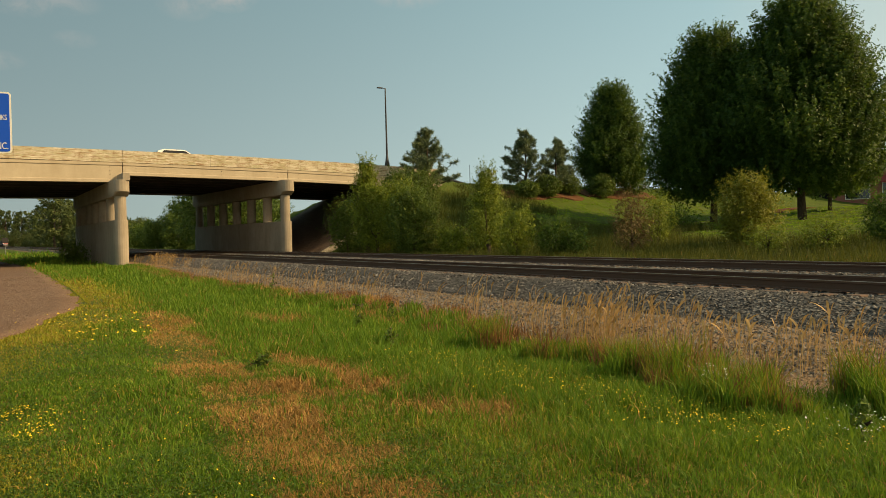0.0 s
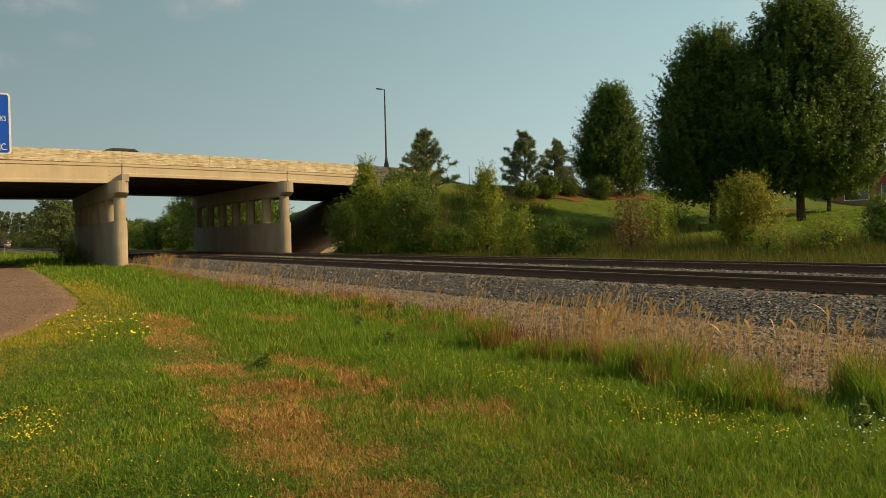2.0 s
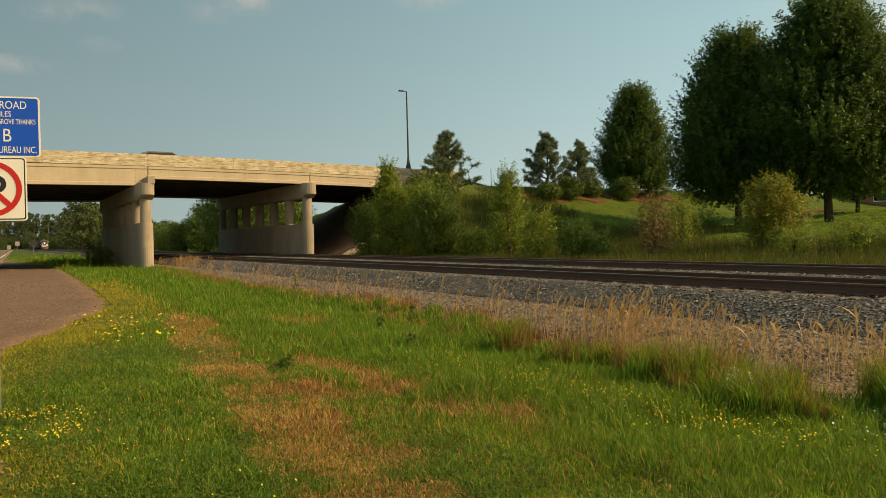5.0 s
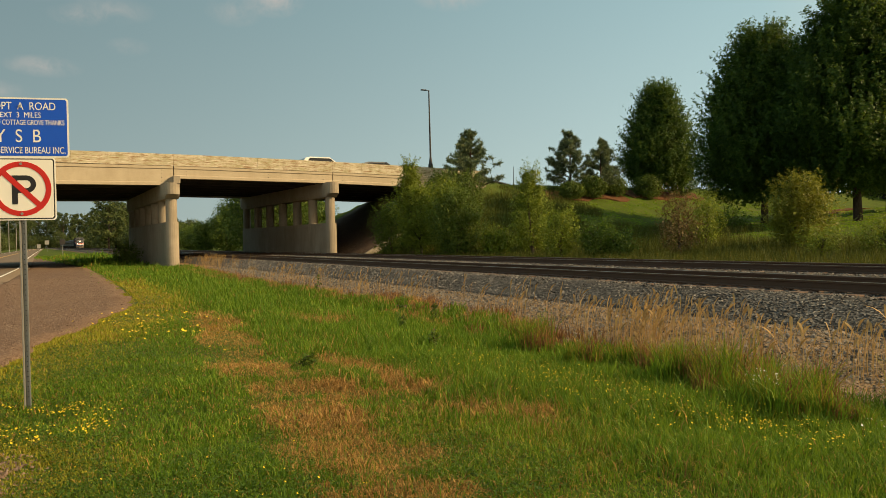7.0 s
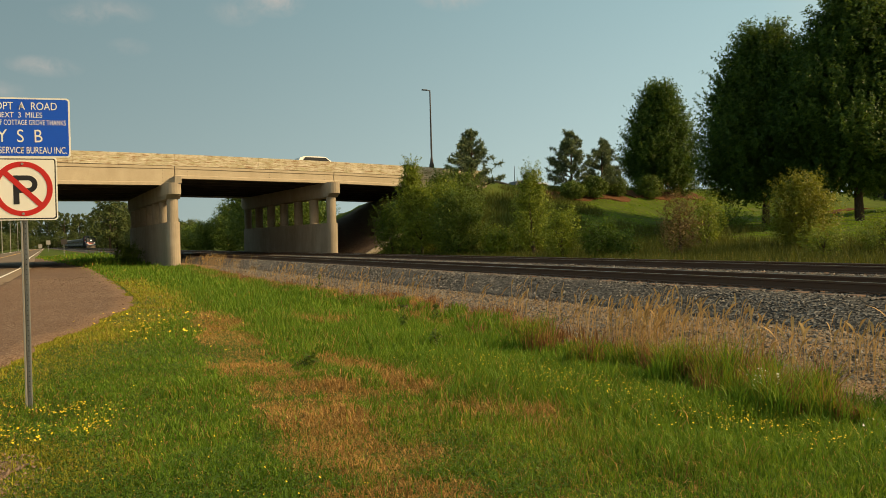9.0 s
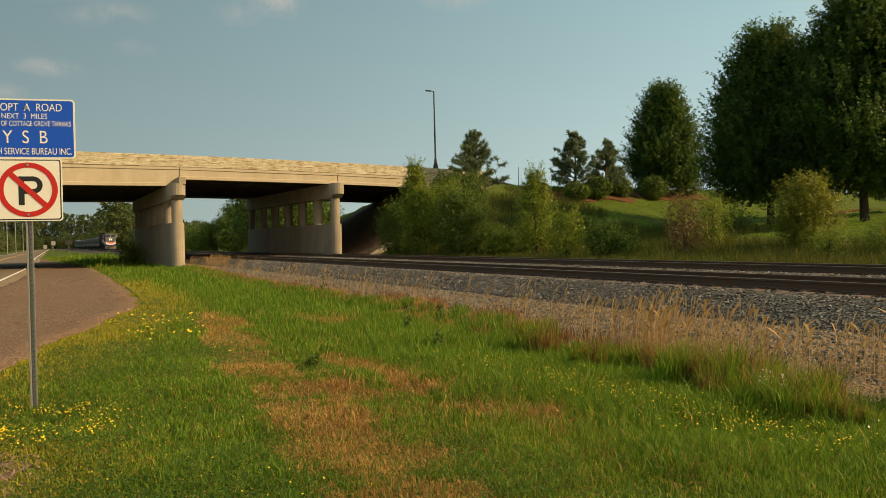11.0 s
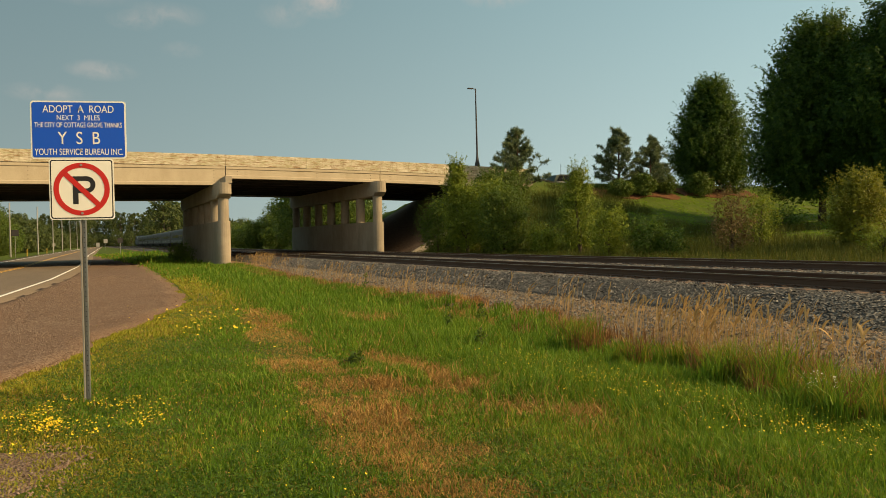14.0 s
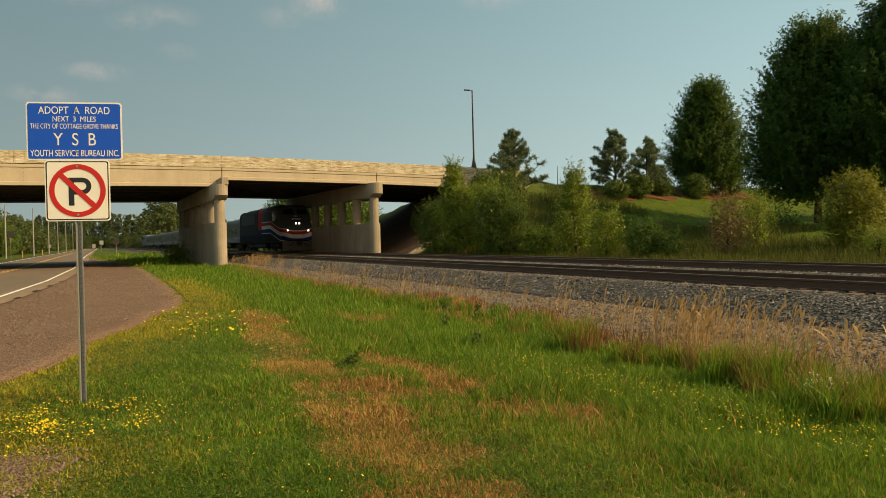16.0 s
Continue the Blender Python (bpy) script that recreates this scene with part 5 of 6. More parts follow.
def build_sign_post():
    sign = thing("road_sign", pose(-0.07, 8.1, 0, 0, 0, -17.0), "blue adopt-a-road sign above a square no-parking sign on a galvanised post", "road sign")
    bm = bmesh.new()
    prof = [(-0.032, 0.0), (-0.022, 0.0), (-0.016, 0.03), (0.016, 0.03), (0.022, 0.0), (0.032, 0.0), (0.032, 0.006), (0.024, 0.008), (0.018, 0.037), (-0.018, 0.037), (-0.024, 0.008), (-0.032, 0.006)]
    loft(bm, [[(px, py, z) for px, py in prof] for z in (-0.4, 2.98)])
    post = part("post", bm, M["galv"], sign, "galvanised steel channel post")
    holes = bmesh.new()
    for k in range(46):
        tube(holes, (0, 0.0285, 0.1 + k * 0.05), (0, 0.0305, 0.1 + k * 0.05), 0.005, n=6)
    tagged(part("post_holes", holes, M["joint"], post), kind="stuff")
    # upper panel
    cz, w, h = 2.734, 0.900, 0.580
    bm = bmesh.new()
    rounded_panel(bm, -0.015, cz, w, h, 0.03, -0.006, -0.002)
    top = part("upper_panel", bm, M["sign_white"], sign, "blue panel with a white border")
    bm = bmesh.new()
    rounded_panel(bm, -0.015, cz, w - 0.03, h - 0.03, 0.022, -0.0085, -0.0062)
    part("blue_field", bm, M["sign_blue"], top)
    zt = cz + h / 2
    for words, ww, hh, f in (("ADOPT  A  ROAD", 0.67, 0.074, 0.14), ("NEXT  3  MILES", 0.405, 0.052, 0.29), ("THE CITY OF COTTAGE GROVE THANKS", 0.825, 0.050, 0.415), ("Y  S  B", 0.40, 0.125, 0.64), ("YOUTH SERVICE BUREAU INC.", 0.835, 0.064, 0.88)):
        lettering(words, ww, hh, -0.015, zt - h * f, -0.0088, M["sign_white"], top)
    # lower panel
    cz, w = 2.138, 0.612
    bm = bmesh.new()
    rounded_panel(bm, 0, cz, w, w, 0.03, -0.006, -0.002)
    low = part("lower_panel", bm, M["sign_white"], sign, "white panel with a black border")
    bm = bmesh.new()
    rounded_panel(bm, 0, cz, w - 0.022, w - 0.022, 0.025, -0.0075, -0.0062)
    part("black_border", bm, M["black"], low)
    bm = bmesh.new()
    rounded_panel(bm, 0, cz, w - 0.044, w - 0.044, 0.02, -0.009, -0.0077)
    part("white_field", bm, M["sign_white"], low)
    bm = bmesh.new()
    x0 = -0.075
    box(bm, x0 - 0.01, x0 + 0.042, -0.0105, -0.0092, cz - 0.15, cz + 0.13)
    n = 16
    outer, inner = [], []
    for k in range(n + 1):
        a = radians(90 - 180 * k / n)
        outer.append((0.045 + 0.085 * math.cos(a), cz + 0.045 + 0.085 * math.sin(a)))
        inner.append((0.045 + 0.038 * math.cos(a), cz + 0.045 + 0.038 * math.sin(a)))
    outer = [(x0 + 0.04, cz + 0.13)] + outer + [(x0 + 0.04, cz - 0.04)]
    inner = [(x0 + 0.04, cz + 0.083)] + inner + [(x0 + 0.04, cz + 0.007)]
    loft(bm, [[(a[0], -0.0105, a[1]), (b[0], -0.0105, b[1]), (b[0], -0.0092, b[1]), (a[0], -0.0092, a[1])] for a, b in zip(outer, inner)])
    part("letter", bm, M["black"], low, "black capital letter P")
    bm = bmesh.new()
    flat_ring(bm, 0, cz, 0.216, 0.266, -0.012, -0.0107)
    part("red_ring", bm, M["sign_red"], low)
    bm = bmesh.new()
    q = Matrix.Translation((0, 0, cz)) @ Matrix.Rotation(radians(45), 4, 'Y')
    box(bm, -0.225, 0.225, -0.0124, -0.0108, -0.026, 0.026)
    bmesh.ops.transform(bm, matrix=q, verts=bm.verts)
    part("red_bar", bm, M["sign_red"], low)
    for z in (cz + 0.243, cz - 0.243, 2.53, 2.94):
        bm = bmesh.new()
        tube(bm, (0, -0.018, z), (0, -0.006, z), 0.012, 0.014, 8)
        part("bolt", bm, M["galv"], sign)


build_sign_post()


# ---- the train ----
def glow(name, c, strength):
    m = bpy.data.materials.new(name)
    m.use_nodes = True
    b = m.node_tree.nodes["Principled BSDF"]
    b.inputs["Base Color"].default_value = (*c, 1)
    b.inputs["Emission Color"].default_value = (*c, 1)
    b.inputs["Emission Strength"].default_value = strength
    return m


def livery_material():
    """Dark grey body with white, red and blue bands that dip towards the nose."""
    n = Nodes("locomotive_paint", 0.75, 0, 0.04)
    x, y, z = n.axis(n.coord)
    # height of the bands: lower on the nose's middle, level along the sides
    side = n.math('ABSOLUTE', x)
    dip = n.math('MULTIPLY', n.math('SUBTRACT', 1.5, side, True), 0.26)
    front = n.math('SUBTRACT', 1.0, n.math('MULTIPLY', n.math('SUBTRACT', y, 0.2), 0.55), True)
    rise = n.math('MULTIPLY', n.math('SUBTRACT', n.math('MULTIPLY', y, 0.28), 0.3, True), 0.75)
    h = n.math('SUBTRACT', n.math('ADD', z, n.math('MULTIPLY', dip, front)), rise)
    r = n.t.nodes.new("ShaderNodeValToRGB")
    r.color_ramp.interpolation = 'CONSTANT'
    e = r.color_ramp.elements
    stops = [(0.0, (0.02, 0.02, 0.022)), (0.230, (0.75, 0.74, 0.70)), (0.246, (0.025, 0.035, 0.16)), (0.325, (0.75, 0.74, 0.70)), (0.405, (0.55, 0.035, 0.02)), (0.470, (0.75, 0.74, 0.70)), (0.488, (0.085, 0.087, 0.09))]
    while len(e) < len(stops):
        e.new(0.5)
    for el, (p, c) in zip(e, stops):
        el.position, el.color = p, (*c, 1)
    n.link(n.math('DIVIDE', h, 4.6), r.inputs[0])
    # the rear two thirds: dark with one red panel
    rear = n.math('GREATER_THAN', y, 8.6)
    red = n.math('MULTIPLY', n.math('GREATER_THAN', y, 8.6), n.math('LESS_THAN', y, 10.2))
    red = n.math('MULTIPLY', red, n.math('GREATER_THAN', z, 2.2))
    dark = n.mix(red, n.mix(n.math('LESS_THAN', y, 10.6), (0.028, 0.028, 0.029), (0.015, 0.018, 0.06)), (0.40, 0.03, 0.018))
    low = n.math('LESS_THAN', z, 1.72)
    dark = n.mix(low, dark, (0.012, 0.013, 0.022))
    c = n.mix(rear, r.outputs[0], dark)
    dirt = n.ramp(n.noise(1.6, 6, 0.7, n.coord), [(0.4, (0, 0, 0)), (0.75, (0.35, 0.35, 0.35))])
    n.colour(n.mix(dirt, c, (0.035, 0.03, 0.026)))
    return n.m


M["livery"] = livery_material()
M["lamp_glow"] = glow("headlamp_glass", (1.0, 0.93, 0.78), 3.0)
M["car_glass"] = paint("dark_glass", (0.012, 0.014, 0.016), 0.08, 0, 0.05, 2, 0.6)
M["steel_car"] = steel_material("stainless_coach_side", (0.090, 0.091, 0.083), 0.7, 0.1, 0.2)
M["coach_roof"] = paint("coach_roof_paint", (0.13, 0.14, 0.15), 0.7, 0, 0.4, 1.2)
M["coach_stripe"] = paint("coach_blue_stripe", (0.02, 0.03, 0.06), 0.5)
M["under"] = paint("dirty_underframe", (0.028, 0.026, 0.025), 0.85, 0, 0.5, 3)
M["pilot"] = paint("dusty_plough", (0.112, 0.093, 0.074), 0.7, 0, 0.6, 3)


def wheelset(parent, y, r=0.5):
    for side in (-0.72, 0.72):
        bm = bmesh.new()
        tube(bm, (side - 0.065, y, r), (side + 0.065, y, r), r, r * 0.98, 22)
        tube(bm, (side * 1.1, y, r), (side * 1.22, y, r), 0.14, 0.12, 10)
        part("wheel", bm, M["under"], parent)


def bogie(parent, y, axles):
    bm = bmesh.new()
    for side in (-0.98, 0.98):
        box(bm, side - 0.09, side + 0.09, y + axles[0] - 0.7, y + axles[-1] + 0.7, 0.42, 0.82, 0.06)
        for a in axles:
            box(bm, side - 0.14, side + 0.14, y + a - 0.22, y + a + 0.22, 0.28, 0.72, 0.04)
    box(bm, -0.9, 0.9, y - 0.4, y + 0.4, 0.55, 1.0, 0.04)
    b = part("bogie", bm, M["under"], parent, "dark dusty wheel truck frame")
    for a in axles:
        wheelset(b, y + a)


def section(w, z0, z1, round_r, y, lean=0.0, n=6):
    """A cross-section with rounded shoulders."""
    pts = [(-w, y, z0), (-w, y, z1 - round_r)]
    for k in range(1, n):
        a = radians(180 - 90 * k / n)
        pts.append((-w + round_r + round_r * math.cos(a), y + lean * 0.5, z1 - round_r + round_r * math.sin(a)))
    pts.append((-w + round_r, y + lean, z1))
    return pts + [(-px, py, pz) for px, py, pz in reversed(pts)]


def build_locomotive(tail=False):
    """The front is at y = 0 and the body runs back along +y (or is turned round at the tail)."""
    t = thing("locomotive", pose(0, 0, 0), "dark grey diesel locomotive with red and white bands, headlamps lit" if not tail else "grey diesel locomotive coupled at the tail of the train", "locomotive", "train")
    bm = bmesh.new()
    secs = [section(1.20, 1.08, 2.30, 0.30, 0.0), section(1.34, 1.05, 2.50, 0.34, 0.12), section(1.42, 1.0, 3.38, 0.42, 0.72), section(1.46, 1.0, 4.22, 0.50, 1.32), section(1.50, 1.0, 4.44, 0.60, 1.85), section(1.53, 1.0, 4.46, 0.62, 2.8), section(1.53, 1.0, 4.46, 0.62, 20.4), section(1.45, 1.05, 4.3, 0.5, 20.9)]
    loft(bm, secs)
    part("body", bm, M["coach_roof"] if tail else M["livery"], t, smooth=False)
    for side in (-0.66, 0.66):
        bm = bmesh.new()
        loft(bm, [[(side - 0.52, 0.80, 3.55), (side + 0.52, 0.80, 3.55), (side + 0.52, 0.95, 3.5), (side - 0.52, 0.95, 3.5)], [(side - 0.46, 1.14, 4.02), (side + 0.46, 1.14, 4.02), (side + 0.46, 1.29, 3.97), (side - 0.46, 1.29, 3.97)]])
        part("windscreen", bm, M["car_glass"], t)
        bm = bmesh.new()
        box(bm, side * 2.29, side * 2.34, 2.6, 3.7, 2.95, 3.75, 0.01)
        part("cab_window", bm, M["car_glass"], t)
    for side in (-1, 1):
        bm = bmesh.new()
        box(bm, side * 1.525, side * 1.55, 4.2, 7.4, 3.0, 3.95, 0.01)
        part("side_grille", bm, M["under"], t)
        bm = bmesh.new()
        box(bm, side * 1.525, side * 1.55, 12.0, 19.2, 2.9, 4.0, 0.01)
        part("side_grille", bm, M["under"], t)
        bm = bmesh.new()
        tube(bm, (side * 1.50, 2.45, 3.5), (side * 1.86, 2.35, 3.5), 0.02, n=6)
        box(bm, side * 1.70 - 0.10, side * 1.70 + 0.16, 2.3, 2.36, 3.28, 3.85, 0.01)
        part("mirror", bm, M["galv"], t)
    for y in (5.5, 9.0, 13.0, 16.0, 18.5):
        bm = bmesh.new()
        box(bm, -0.7, 0.7, y - 1.1, y + 1.1, 4.42, 4.58, 0.04)
        part("roof_hatch", bm, M["under"], t)
    for x, z, r, y in ((-0.16, 2.66, 0.085, 0.20), (0.16, 2.66, 0.085, 0.20), (-0.98, 2.0, 0.08, 0.06), (0.98, 2.0, 0.08, 0.06)):
        bm = bmesh.new()
        tube(bm, (x, y - 0.10, z), (x, y + 0.25, z), r * 1.35, n=14)
        ring = part("lamp_housing", bm, M["under"], t)
        bm = bmesh.new()
        tube(bm, (x, y - 0.125, z), (x, y - 0.104, z), r, n=14)
        part("headlamp", bm, M["car_glass"] if tail else M["lamp_glow"], ring, "unlit headlamp" if tail else "lit headlamp")
    # number plate and name as plain bars
    for cx, cz, w, h in ((0, 3.36, 0.34, 0.08), (0, 3.08, 0.90, 0.10)):
        bm = bmesh.new()
        y = 0.12 + (cz - 2.5) * 0.682
        loft(bm, [[(cx - w / 2, y - h * 0.341 + q, cz - h / 2), (cx + w / 2, y - h * 0.341 + q, cz - h / 2), (cx + w / 2, y + h * 0.341 + q, cz + h / 2), (cx - w / 2, y + h * 0.341 + q, cz + h / 2)] for q in (-0.012, 0.03)])
        part("name_bar", bm, M["sign_white"], t)
    # plough, coupler and steps
    bm = bmesh.new()
    loft(bm, [[(-1.42, 0.25, 0.12), (-0.5, -0.12, 0.12), (0.5, -0.12, 0.12), (1.42, 0.25, 0.12), (1.42, 0.4, 0.12), (-1.42, 0.4, 0.12)], [(-1.42, 0.2, 1.02), (-0.5, 0.02, 1.02), (0.5, 0.02, 1.02), (1.42, 0.2, 1.02), (1.42, 0.4, 1.02), (-1.42, 0.4, 1.02)]])
    part("snow_plough", bm, M["pilot"], t, "dusty tan plough plate")
    bm = bmesh.new()
    box(bm, -0.14, 0.14, -0.62, 0.1, 0.68, 0.96, 0.03)
    box(bm, -0.2, 0.2, -0.72, -0.5, 0.62, 1.0, 0.05)
    for side in (-1, 1):
        tube(bm, (side * 0.35, -0.05, 0.9), (side * 0.9, -0.2, 0.55), 0.04, n=6)
    part("coupler", bm, M["under"], t)
    bm = bmesh.new()
    box(bm, -1.4, 1.4, 0.4, 20.6, 0.85, 1.03, 0.02)
    box(bm, -1.3, 1.3, 8.0, 13.2, 0.35, 0.9, 0.12)
    part("underframe", bm, M["under"], t)
    bogie(t, 4.6, (-1.4, 1.4))
    bogie(t, 16.6, (-1.4, 1.4))
    return t


def build_coach():
    t = thing("passenger_coach", pose(0, 0, 0), "silver stainless steel passenger coach with a dark window band", "coach", "train")
    bm = bmesh.new()
    loft(bm, [section(1.42, 1.05, 3.7, 0.5, 0.0), section(1.52, 1.0, 3.95, 0.55, 0.15), section(1.52, 1.0, 3.95, 0.55, 25.75), section(1.42, 1.05, 3.7, 0.5, 25.9)])
    part("body", bm, M["steel_car"], t)
    bm = bmesh.new()
    loft(bm, [[(-1.0, y, 3.90), (1.0, y, 3.90), (0.8, y, 4.06), (-0.8, y, 4.06)] for y in (0.6, 25.3)])
    part("roof", bm, M["coach_roof"], t)
    for side in (-1, 1):
        bm = bmesh.new()
        for z in (1.25, 1.40, 1.55, 1.70):
            box(bm, side * 1.515, side * 1.535, 0.5, 25.4, z - 0.035, z + 0.035)
        part("fluting", bm, M["galv"], t)
        bm = bmesh.new()
        box(bm, side * 1.516, side * 1.532, 0.4, 25.5, 2.05, 2.95)
        band = part("window_band", bm, M["coach_stripe"], t, "dark blue window band")
        for k in range(9):
            bm = bmesh.new()
            y = 3.2 + k * 2.42
            box(bm, side * 1.530, side * 1.540, y - 0.75, y + 0.75, 2.2, 2.8, 0.004)
            part("window", bm, M["car_glass"], band)
        for y in (1.2, 24.7):
            bm = bmesh.new()
            box(bm, side * 1.53, side * 1.545, y - 0.4, y + 0.4, 1.05, 3.05, 0.005)
            part("door", bm, M["steel_car"], t)
    bm = bmesh.new()
    box(bm, -1.3, 1.3, 8.5, 17.5, 0.4, 1.02, 0.08)
    box(bm, -0.5, 0.5, -0.36, 26.26, 0.85, 1.05)
    box(bm, -0.6, 0.6, -0.3, 26.2, 1.1, 3.2, 0.1)
    part("underframe", bm, M["under"], t)
    bogie(t, 3.6, (-1.3, 1.3))
    bogie(t, 22.3, (-1.3, 1.3))
    return t


TRAIN = []
lead = build_locomotive()
lead.scale = (1.05, 1.05, 1.06)
TRAIN.append((lead, 0.0))
coach = build_coach()
TRAIN.append((coach, 21.5))
for k in range(1, 6):
    TRAIN.append((copy_thing(coach, pose(0, 0, 0)), 21.5 + 26.6 * k))
tail_unit = build_locomotive(True)
TRAIN.append((tail_unit, 21.5 + 26.6 * 6))


# ---- road traffic on the bridge ----
def road_level(x):
    level = deck_top(min(max(x, -21.0), 37.0)) - 1.0
    return level - 1.75 * float(smoothstep(37.5, 49, x))


def car_paint(name, c):
    n = Nodes(name, 0.4, 0, 0.4)
    n.colour(n.mix(n.ramp(n.noise(2, 4, 0.6, n.coord), [(0.4, (0, 0, 0)), (0.8, (0.2, 0.2, 0.2))]), c, tuple(v * 0.7 for v in c)))
    return n.m


def build_car(body_mat, label, length=4.7, width=0.92, roof=1.70, van=False, parked=None):
    """A car that faces +y in its own space."""
    t = thing("car", parked or pose(0, 0, 0), label, "car", "traffic" if parked is None else "parked cars")
    L = length / 2
    bm = bmesh.new()
    ys = [(-L, 0.55, 0.80, 0.78), (-L + 0.12, 0.30, 0.98, 0.96), (-L + 0.9, 0.22, 1.02, 1.0), (0.4, 0.22, 1.0, 1.0), (L - 1.1, 0.24, 0.98, 0.98), (L - 0.25, 0.30, 0.80, 0.92), (L, 0.48, 0.62, 0.75)]
    loft(bm, [[(-width * s, y, z0), (-width * s, y, z1 - 0.12), (-width * s * 0.93, y, z1), (width * s * 0.93, y, z1), (width * s, y, z1 - 0.12), (width * s, y, z0)] for y, z0, z1, s in ys])
    part("body", bm, body_mat, t, smooth=False)
    bm = bmesh.new()
    back = -L + (0.12 if van else 0.3)
    cab = [(back, 0.98, 0.90, 0.88), (back + 0.35, roof - 0.12, 0.82, 0.80), (back + 0.8, roof, 0.80, 0.75), (0.55, roof, 0.80, 0.75), (1.5, 1.0, 0.9, 0.88)]
    loft(bm, [[(-width * a, y, 0.95), (-width * b * 0.98, y, z), (width * b * 0.98, y, z), (width * a, y, 0.95)] for y, z, a, b in cab])
    part("roof", bm, body_mat, t)
    for side in (-1, 1):
        bm = bmesh.new()
        w0, w1 = width * 0.905 * side, width * 0.80 * side
        loft(bm, [[(w0, back + 0.35, 1.03), (w0, 1.25, 1.03), (w1 * 1.005, 0.55, roof - 0.10), (w1 * 1.005, back + 0.75, roof - 0.10)], [(w0 + 0.02 * side, back + 0.35, 1.03), (w0 + 0.02 * side, 1.25, 1.03), (w1 + 0.03 * side, 0.55, roof - 0.10), (w1 + 0.03 * side, back + 0.75, roof - 0.10)]])
        part("side_window", bm, M["car_glass"], t)
        for y in (-L + 0.85, L - 0.9):
            bm = bmesh.new()
            tube(bm, (side * (width - 0.18), y, 0.34), (side * (width + 0.01), y, 0.34), 0.34, n=20)
            wh = part("wheel", bm, M["black"], t)
            bm = bmesh.new()
            tube(bm, (side * (width + 0.012), y, 0.34), (side * (width + 0.02), y, 0.34), 0.21, n=12)
            part("rim", bm, M["galv"], wh)
    bm = bmesh.new()
    loft(bm, [[(-0.70, 1.42, 1.06), (0.70, 1.42, 1.06), (0.70, 1.38, 1.04), (-0.70, 1.38, 1.04)], [(-0.62, 0.66, roof - 0.06), (0.62, 0.66, roof - 0.06), (0.62, 0.62, roof - 0.09), (-0.62, 0.62, roof - 0.09)]])
    part("windscreen", bm, M["car_glass"], t)
    return t


M["car_white"] = car_paint("white_car_paint", (0.78, 0.78, 0.77))
M["car_dark"] = car_paint("black_car_paint", (0.02, 0.021, 0.024))
M["car_grey"] = car_paint("grey_car_paint", (0.10, 0.11, 0.12))
M["car_green"] = car_paint("dark_green_car_paint", (0.025, 0.04, 0.035))
LANE = 59.5
TRAFFIC = [
    (build_car(M["car_white"], "white boxy sport utility car driving over the bridge", 3.8, 0.93, 1.62, True), 11.23, 13.75, LANE),
    (build_car(M["car_dark"], "black car with a low sloping roof driving over the bridge", 4.1, 0.92, 1.58), 8.68, -7.3, LANE),
    (build_car(M["car_white"], "white crossover car with dark windows driving over the bridge", 4.6, 0.92, 1.70), 11.68, -59.72, LANE),
    (build_car(M["car_grey"], "grey low car driving over the bridge", 4.6, 0.9, 1.58), 8.25, -30.27, LANE),
    (build_car(M["car_white"], "white crossover car following over the bridge", 4.7, 0.92, 1.72), 11.69, -83.67, LANE),
    (build_car(M["car_green"], "dark green sport utility car with roof rails driving over the bridge", 4.3, 0.93, 1.72), 14.08, -154.19, LANE)]


# ---- street furniture ----
def build_street_lamp():
    t = thing("street_lamp", pose(31.1, BRIDGE_Y0 + 0.18, deck_top(31.1)), "dark metal street lamp on the bridge barrier", "street lamp")
    bm = bmesh.new()
    tube(bm, (0, 0, 0), (0, 0, 0.35), 0.24, 0.20, 10)
    tube(bm, (0, 0, 0.35), (0, 0, 0.95), 0.17, 0.09, 10)
    part("base", bm, M["dark_metal"], t)
    bm = bmesh.new()
    tube(bm, (0, 0, 0.9), (-0.05, 0, 6.9), 0.085, 0.055, 10)
    part("pole", bm, M["dark_metal"], t)
    bm = bmesh.new()
    tube(bm, (-0.05, 0, 6.86), (-0.40, 0, 6.90), 0.04, 0.035, 8)
    box(bm, -0.85, -0.32, -0.13, 0.13, 6.84, 6.93, 0.03)
    part("lamp_head", bm, M["dark_metal"], t)


def small_sign(x, y, h, w, hh, mat, label, z=0.0, turn=0):
    t = thing("road_sign", pose(x, y, z, 0, 0, turn), label, "road sign", "small road signs")
    bm = bmesh.new()
    tube(bm, (0, 0, -0.2), (0, 0, h), 0.035, n=6)
    part("post", bm, M["galv"], t)
    bm = bmesh.new()
    rounded_panel(bm, 0, h - hh / 2, w, hh, 0.05, -0.045, -0.04)
    part("panel", bm, mat, t)


def utility_pole(x, y, h, arm, label):
    t = thing("utility_pole", pose(x, y, 0), label, "utility pole", "poles along the road")
    bm = bmesh.new()
    tube(bm, (0, 0, -0.3), (0, 0, h), 0.14, 0.09, 8)
    part("pole", bm, M["galv"], t)
    if arm:
        bm = bmesh.new()
        tube(bm, (0, 0, h - 0.1), (arm, 0, h + 0.1), 0.05, n=6)
        box(bm, min(arm, arm * 1.35), max(arm, arm * 1.35), -0.15, 0.15, h + 0.04, h + 0.16, 0.02)
        part("lamp_arm", bm, M["galv"], t)


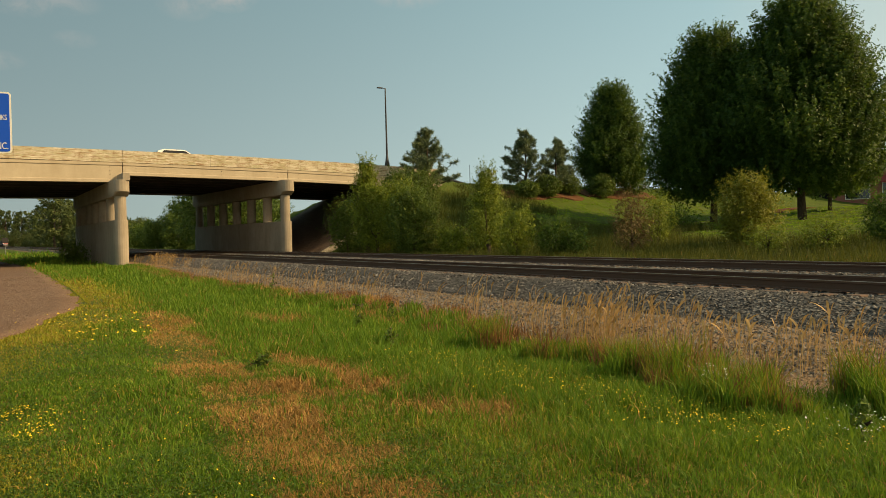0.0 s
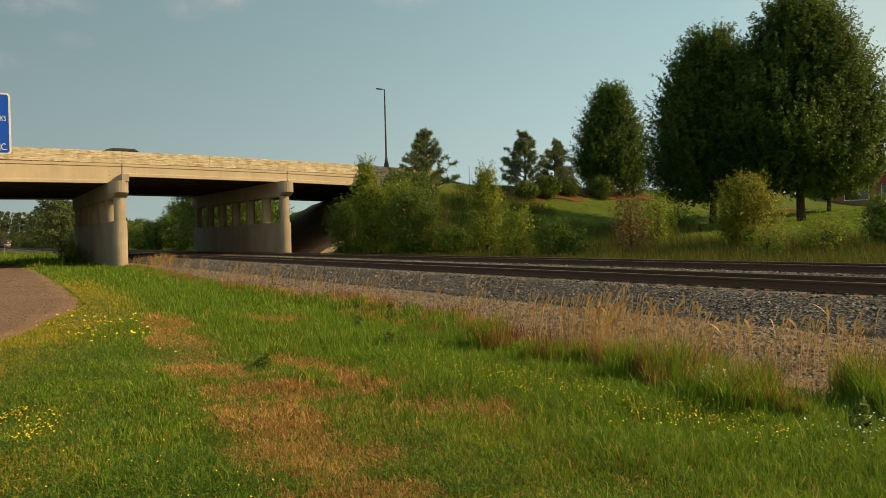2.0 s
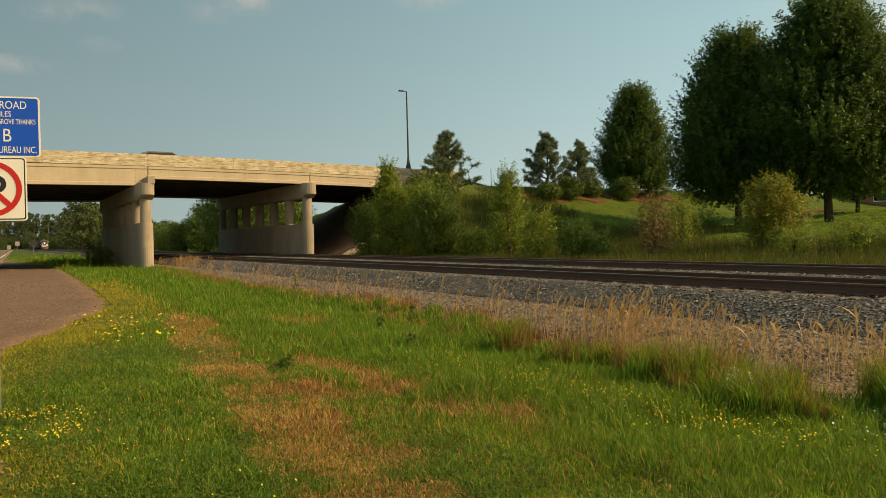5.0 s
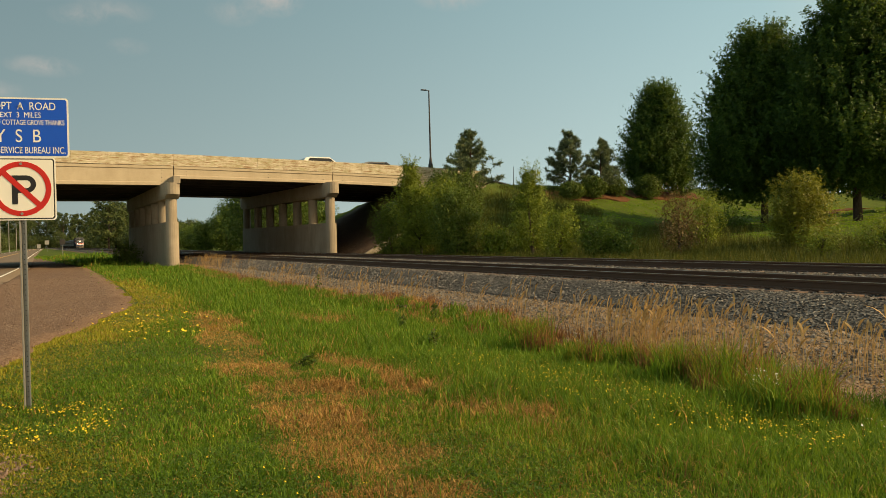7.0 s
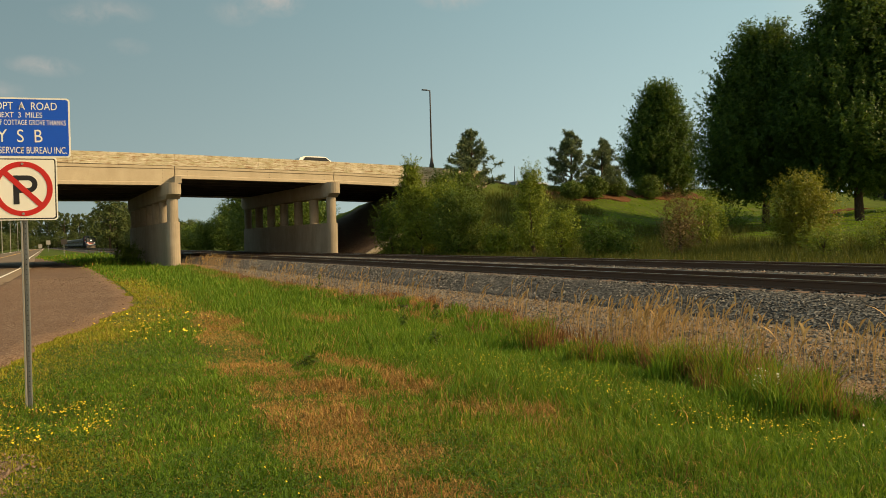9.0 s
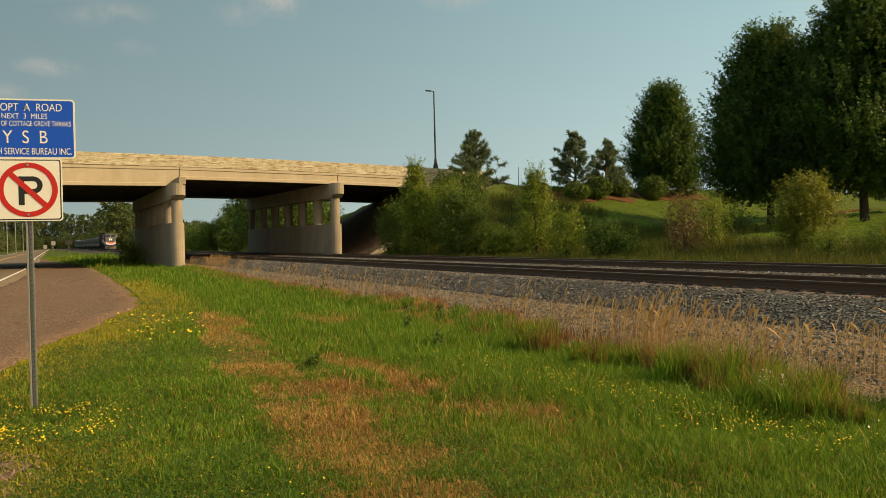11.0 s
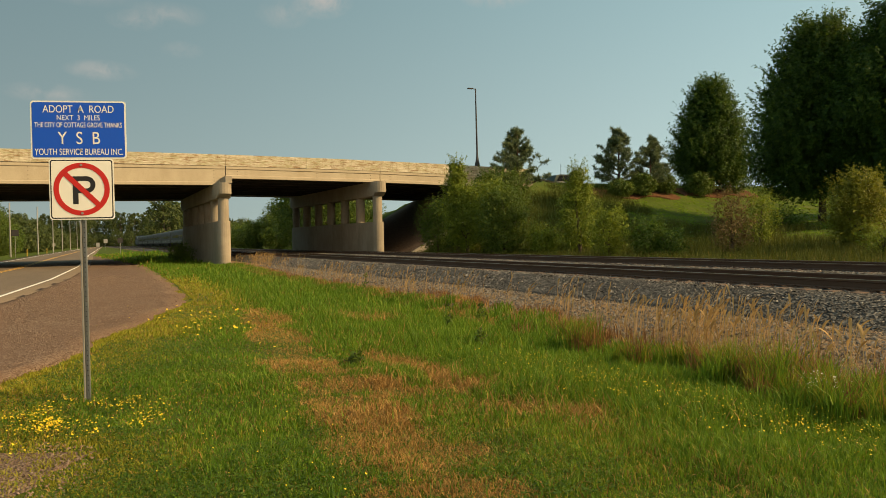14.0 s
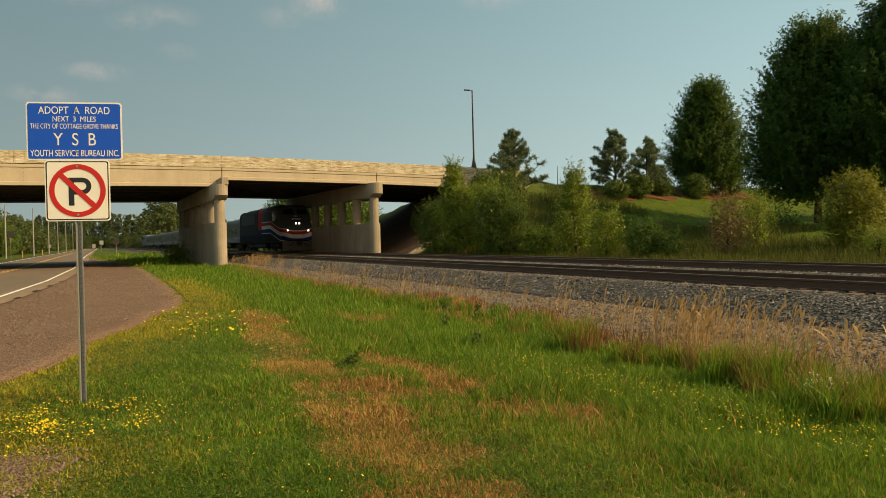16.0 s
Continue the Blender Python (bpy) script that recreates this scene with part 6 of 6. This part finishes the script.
def build_street_things():
    build_street_lamp()
    small_sign(3.9, 118, 2.6, 0.75, 0.75, M["dark_metal"], "square dark sign seen from behind on a post in the grass", 0.0)
    small_sign(3.9, 240, 3.4, 1.1, 1.2, M["galv"], "pale square road sign by the far road")
    small_sign(1.5, 200, 2.2, 0.8, 1.0, M["galv"], "pale road sign by the far road")
    small_sign(-9.5, 230, 2.4, 0.8, 0.9, M["galv"], "pale road sign across the far road")
    small_sign(-10.5, 128, 4.2, 1.0, 1.0, M["dark_metal"], "grey diamond sign seen from behind across the road")
    for k, (x, y, h) in enumerate(((-11.5, 132, 8.5), (-9.6, 165, 9.5), (-8.6, 205, 10.0), (-8.0, 250, 11.0), (-7.0, 300, 12.0), (-5.5, 350, 12.0))):
        utility_pole(x, y, h, 1.6 if k > 1 else 0, "grey street light pole beside the far road" if k > 1 else "grey utility pole beside the far road")
    # marker posts
    for x, y in ((-9.8, 140), (-8.8, 180)):
        t = thing("marker_post", pose(x, y, 0), "yellow plastic marker post in the roadside grass", "marker post")
        bm = bmesh.new()
        tube(bm, (0, 0, -0.2), (0, 0, 1.15), 0.06, 0.055, 8)
        part("post", bm, M["yellow_line"], t)
    # thin mast beyond the bank
    t = thing("sign_mast", pose(47.5, 66.5, float(land(47.5, 66.5))), "thin dark mast beyond the embankment", "mast")
    bm = bmesh.new()
    tube(bm, (0, 0, -0.1), (0, 0, 4.4), 0.05, 0.03, 6)
    part("pole", bm, M["dark_metal"], t)


build_street_things()


# ---- shops beyond the lawn ----
def build_shop():
    M["brick"] = paint("red_brown_brick", (0.24, 0.10, 0.07), 0.85, 0, 0.4, 2)
    M["awning"] = paint("maroon_awning", (0.16, 0.02, 0.02), 0.8, 0, 0.3, 2)
    z = 5.2
    t = thing("shop_building", pose(104.0, 46.5, z, 0, 0, -62), "low red-brown brick shop with a maroon awning", "building", kind="structure")
    bm = bmesh.new()
    box(bm, -12, 16, 0, 12, -3.5, 5.4, 0.03)
    part("wall", bm, M["brick"], t)
    bm = bmesh.new()
    box(bm, -12.2, 16.2, -0.2, 12.2, 5.4, 5.75, 0.04)
    part("roof", bm, M["barrier"], t)
    for k in range(6):
        x = -9.5 + k * 4.4
        bm = bmesh.new()
        loft(bm, [[(x - 1.7, -0.02, 3.6), (x + 1.7, -0.02, 3.6), (x + 1.7, -1.3, 2.6), (x - 1.7, -1.3, 2.6)], [(x - 1.7, -0.02, 3.5), (x + 1.7, -0.02, 3.5), (x + 1.7, -1.3, 2.5), (x - 1.7, -1.3, 2.5)]])
        part("awning", bm, M["awning"], t)
        bm = bmesh.new()
        box(bm, x - 1.5, x + 1.5, -0.05, 0.02, 0.4, 2.6, 0.01)
        w = part("window", bm, M["sign_white"], t)
        bm = bmesh.new()
        box(bm, x - 1.4, x + 1.4, -0.07, -0.045, 0.5, 2.5)
        part("pane", bm, M["car_glass"], w)
        bm = bmesh.new()
        box(bm, x - 1.1, x + 1.1, -0.12, -0.02, 4.1, 4.8, 0.02)
        part("name_bar", bm, M["sign_white"], t, "pale bars in place of shop lettering")
    small_sign(66.0, 27.6, 4.6, 1.0, 1.2, paint("teal_sign", (0.02, 0.22, 0.26), 0.5), "teal blade sign on a dark pole by the shops", float(land(66.0, 27.6)), -60)
    build_car(M["car_white"], "white car parked by the shops", 4.6, 0.92, 1.6, parked=pose(70.0, 29.6, float(land(70.0, 29.6)), 0, 0, 150))


build_shop()


# ---- motion ----
def motions():
    ticks = [k * 0.5 for k in range(33)]
    for car, offset in TRAIN:
        walk(car, [(t, pose(FAR_TRACK, 70.0 + 33.6 * (16 - t) - 0.18 * (16 - t) ** 2 + offset, RAIL_TOP)) for t in ticks])
    for car, speed, start, y in TRAFFIC:
        rows = []
        for t in ticks:
            x = speed * t + start
            rows.append((t, pose(x, y, road_level(x), 0, 0, -90)))
        walk(car, rows)


motions()
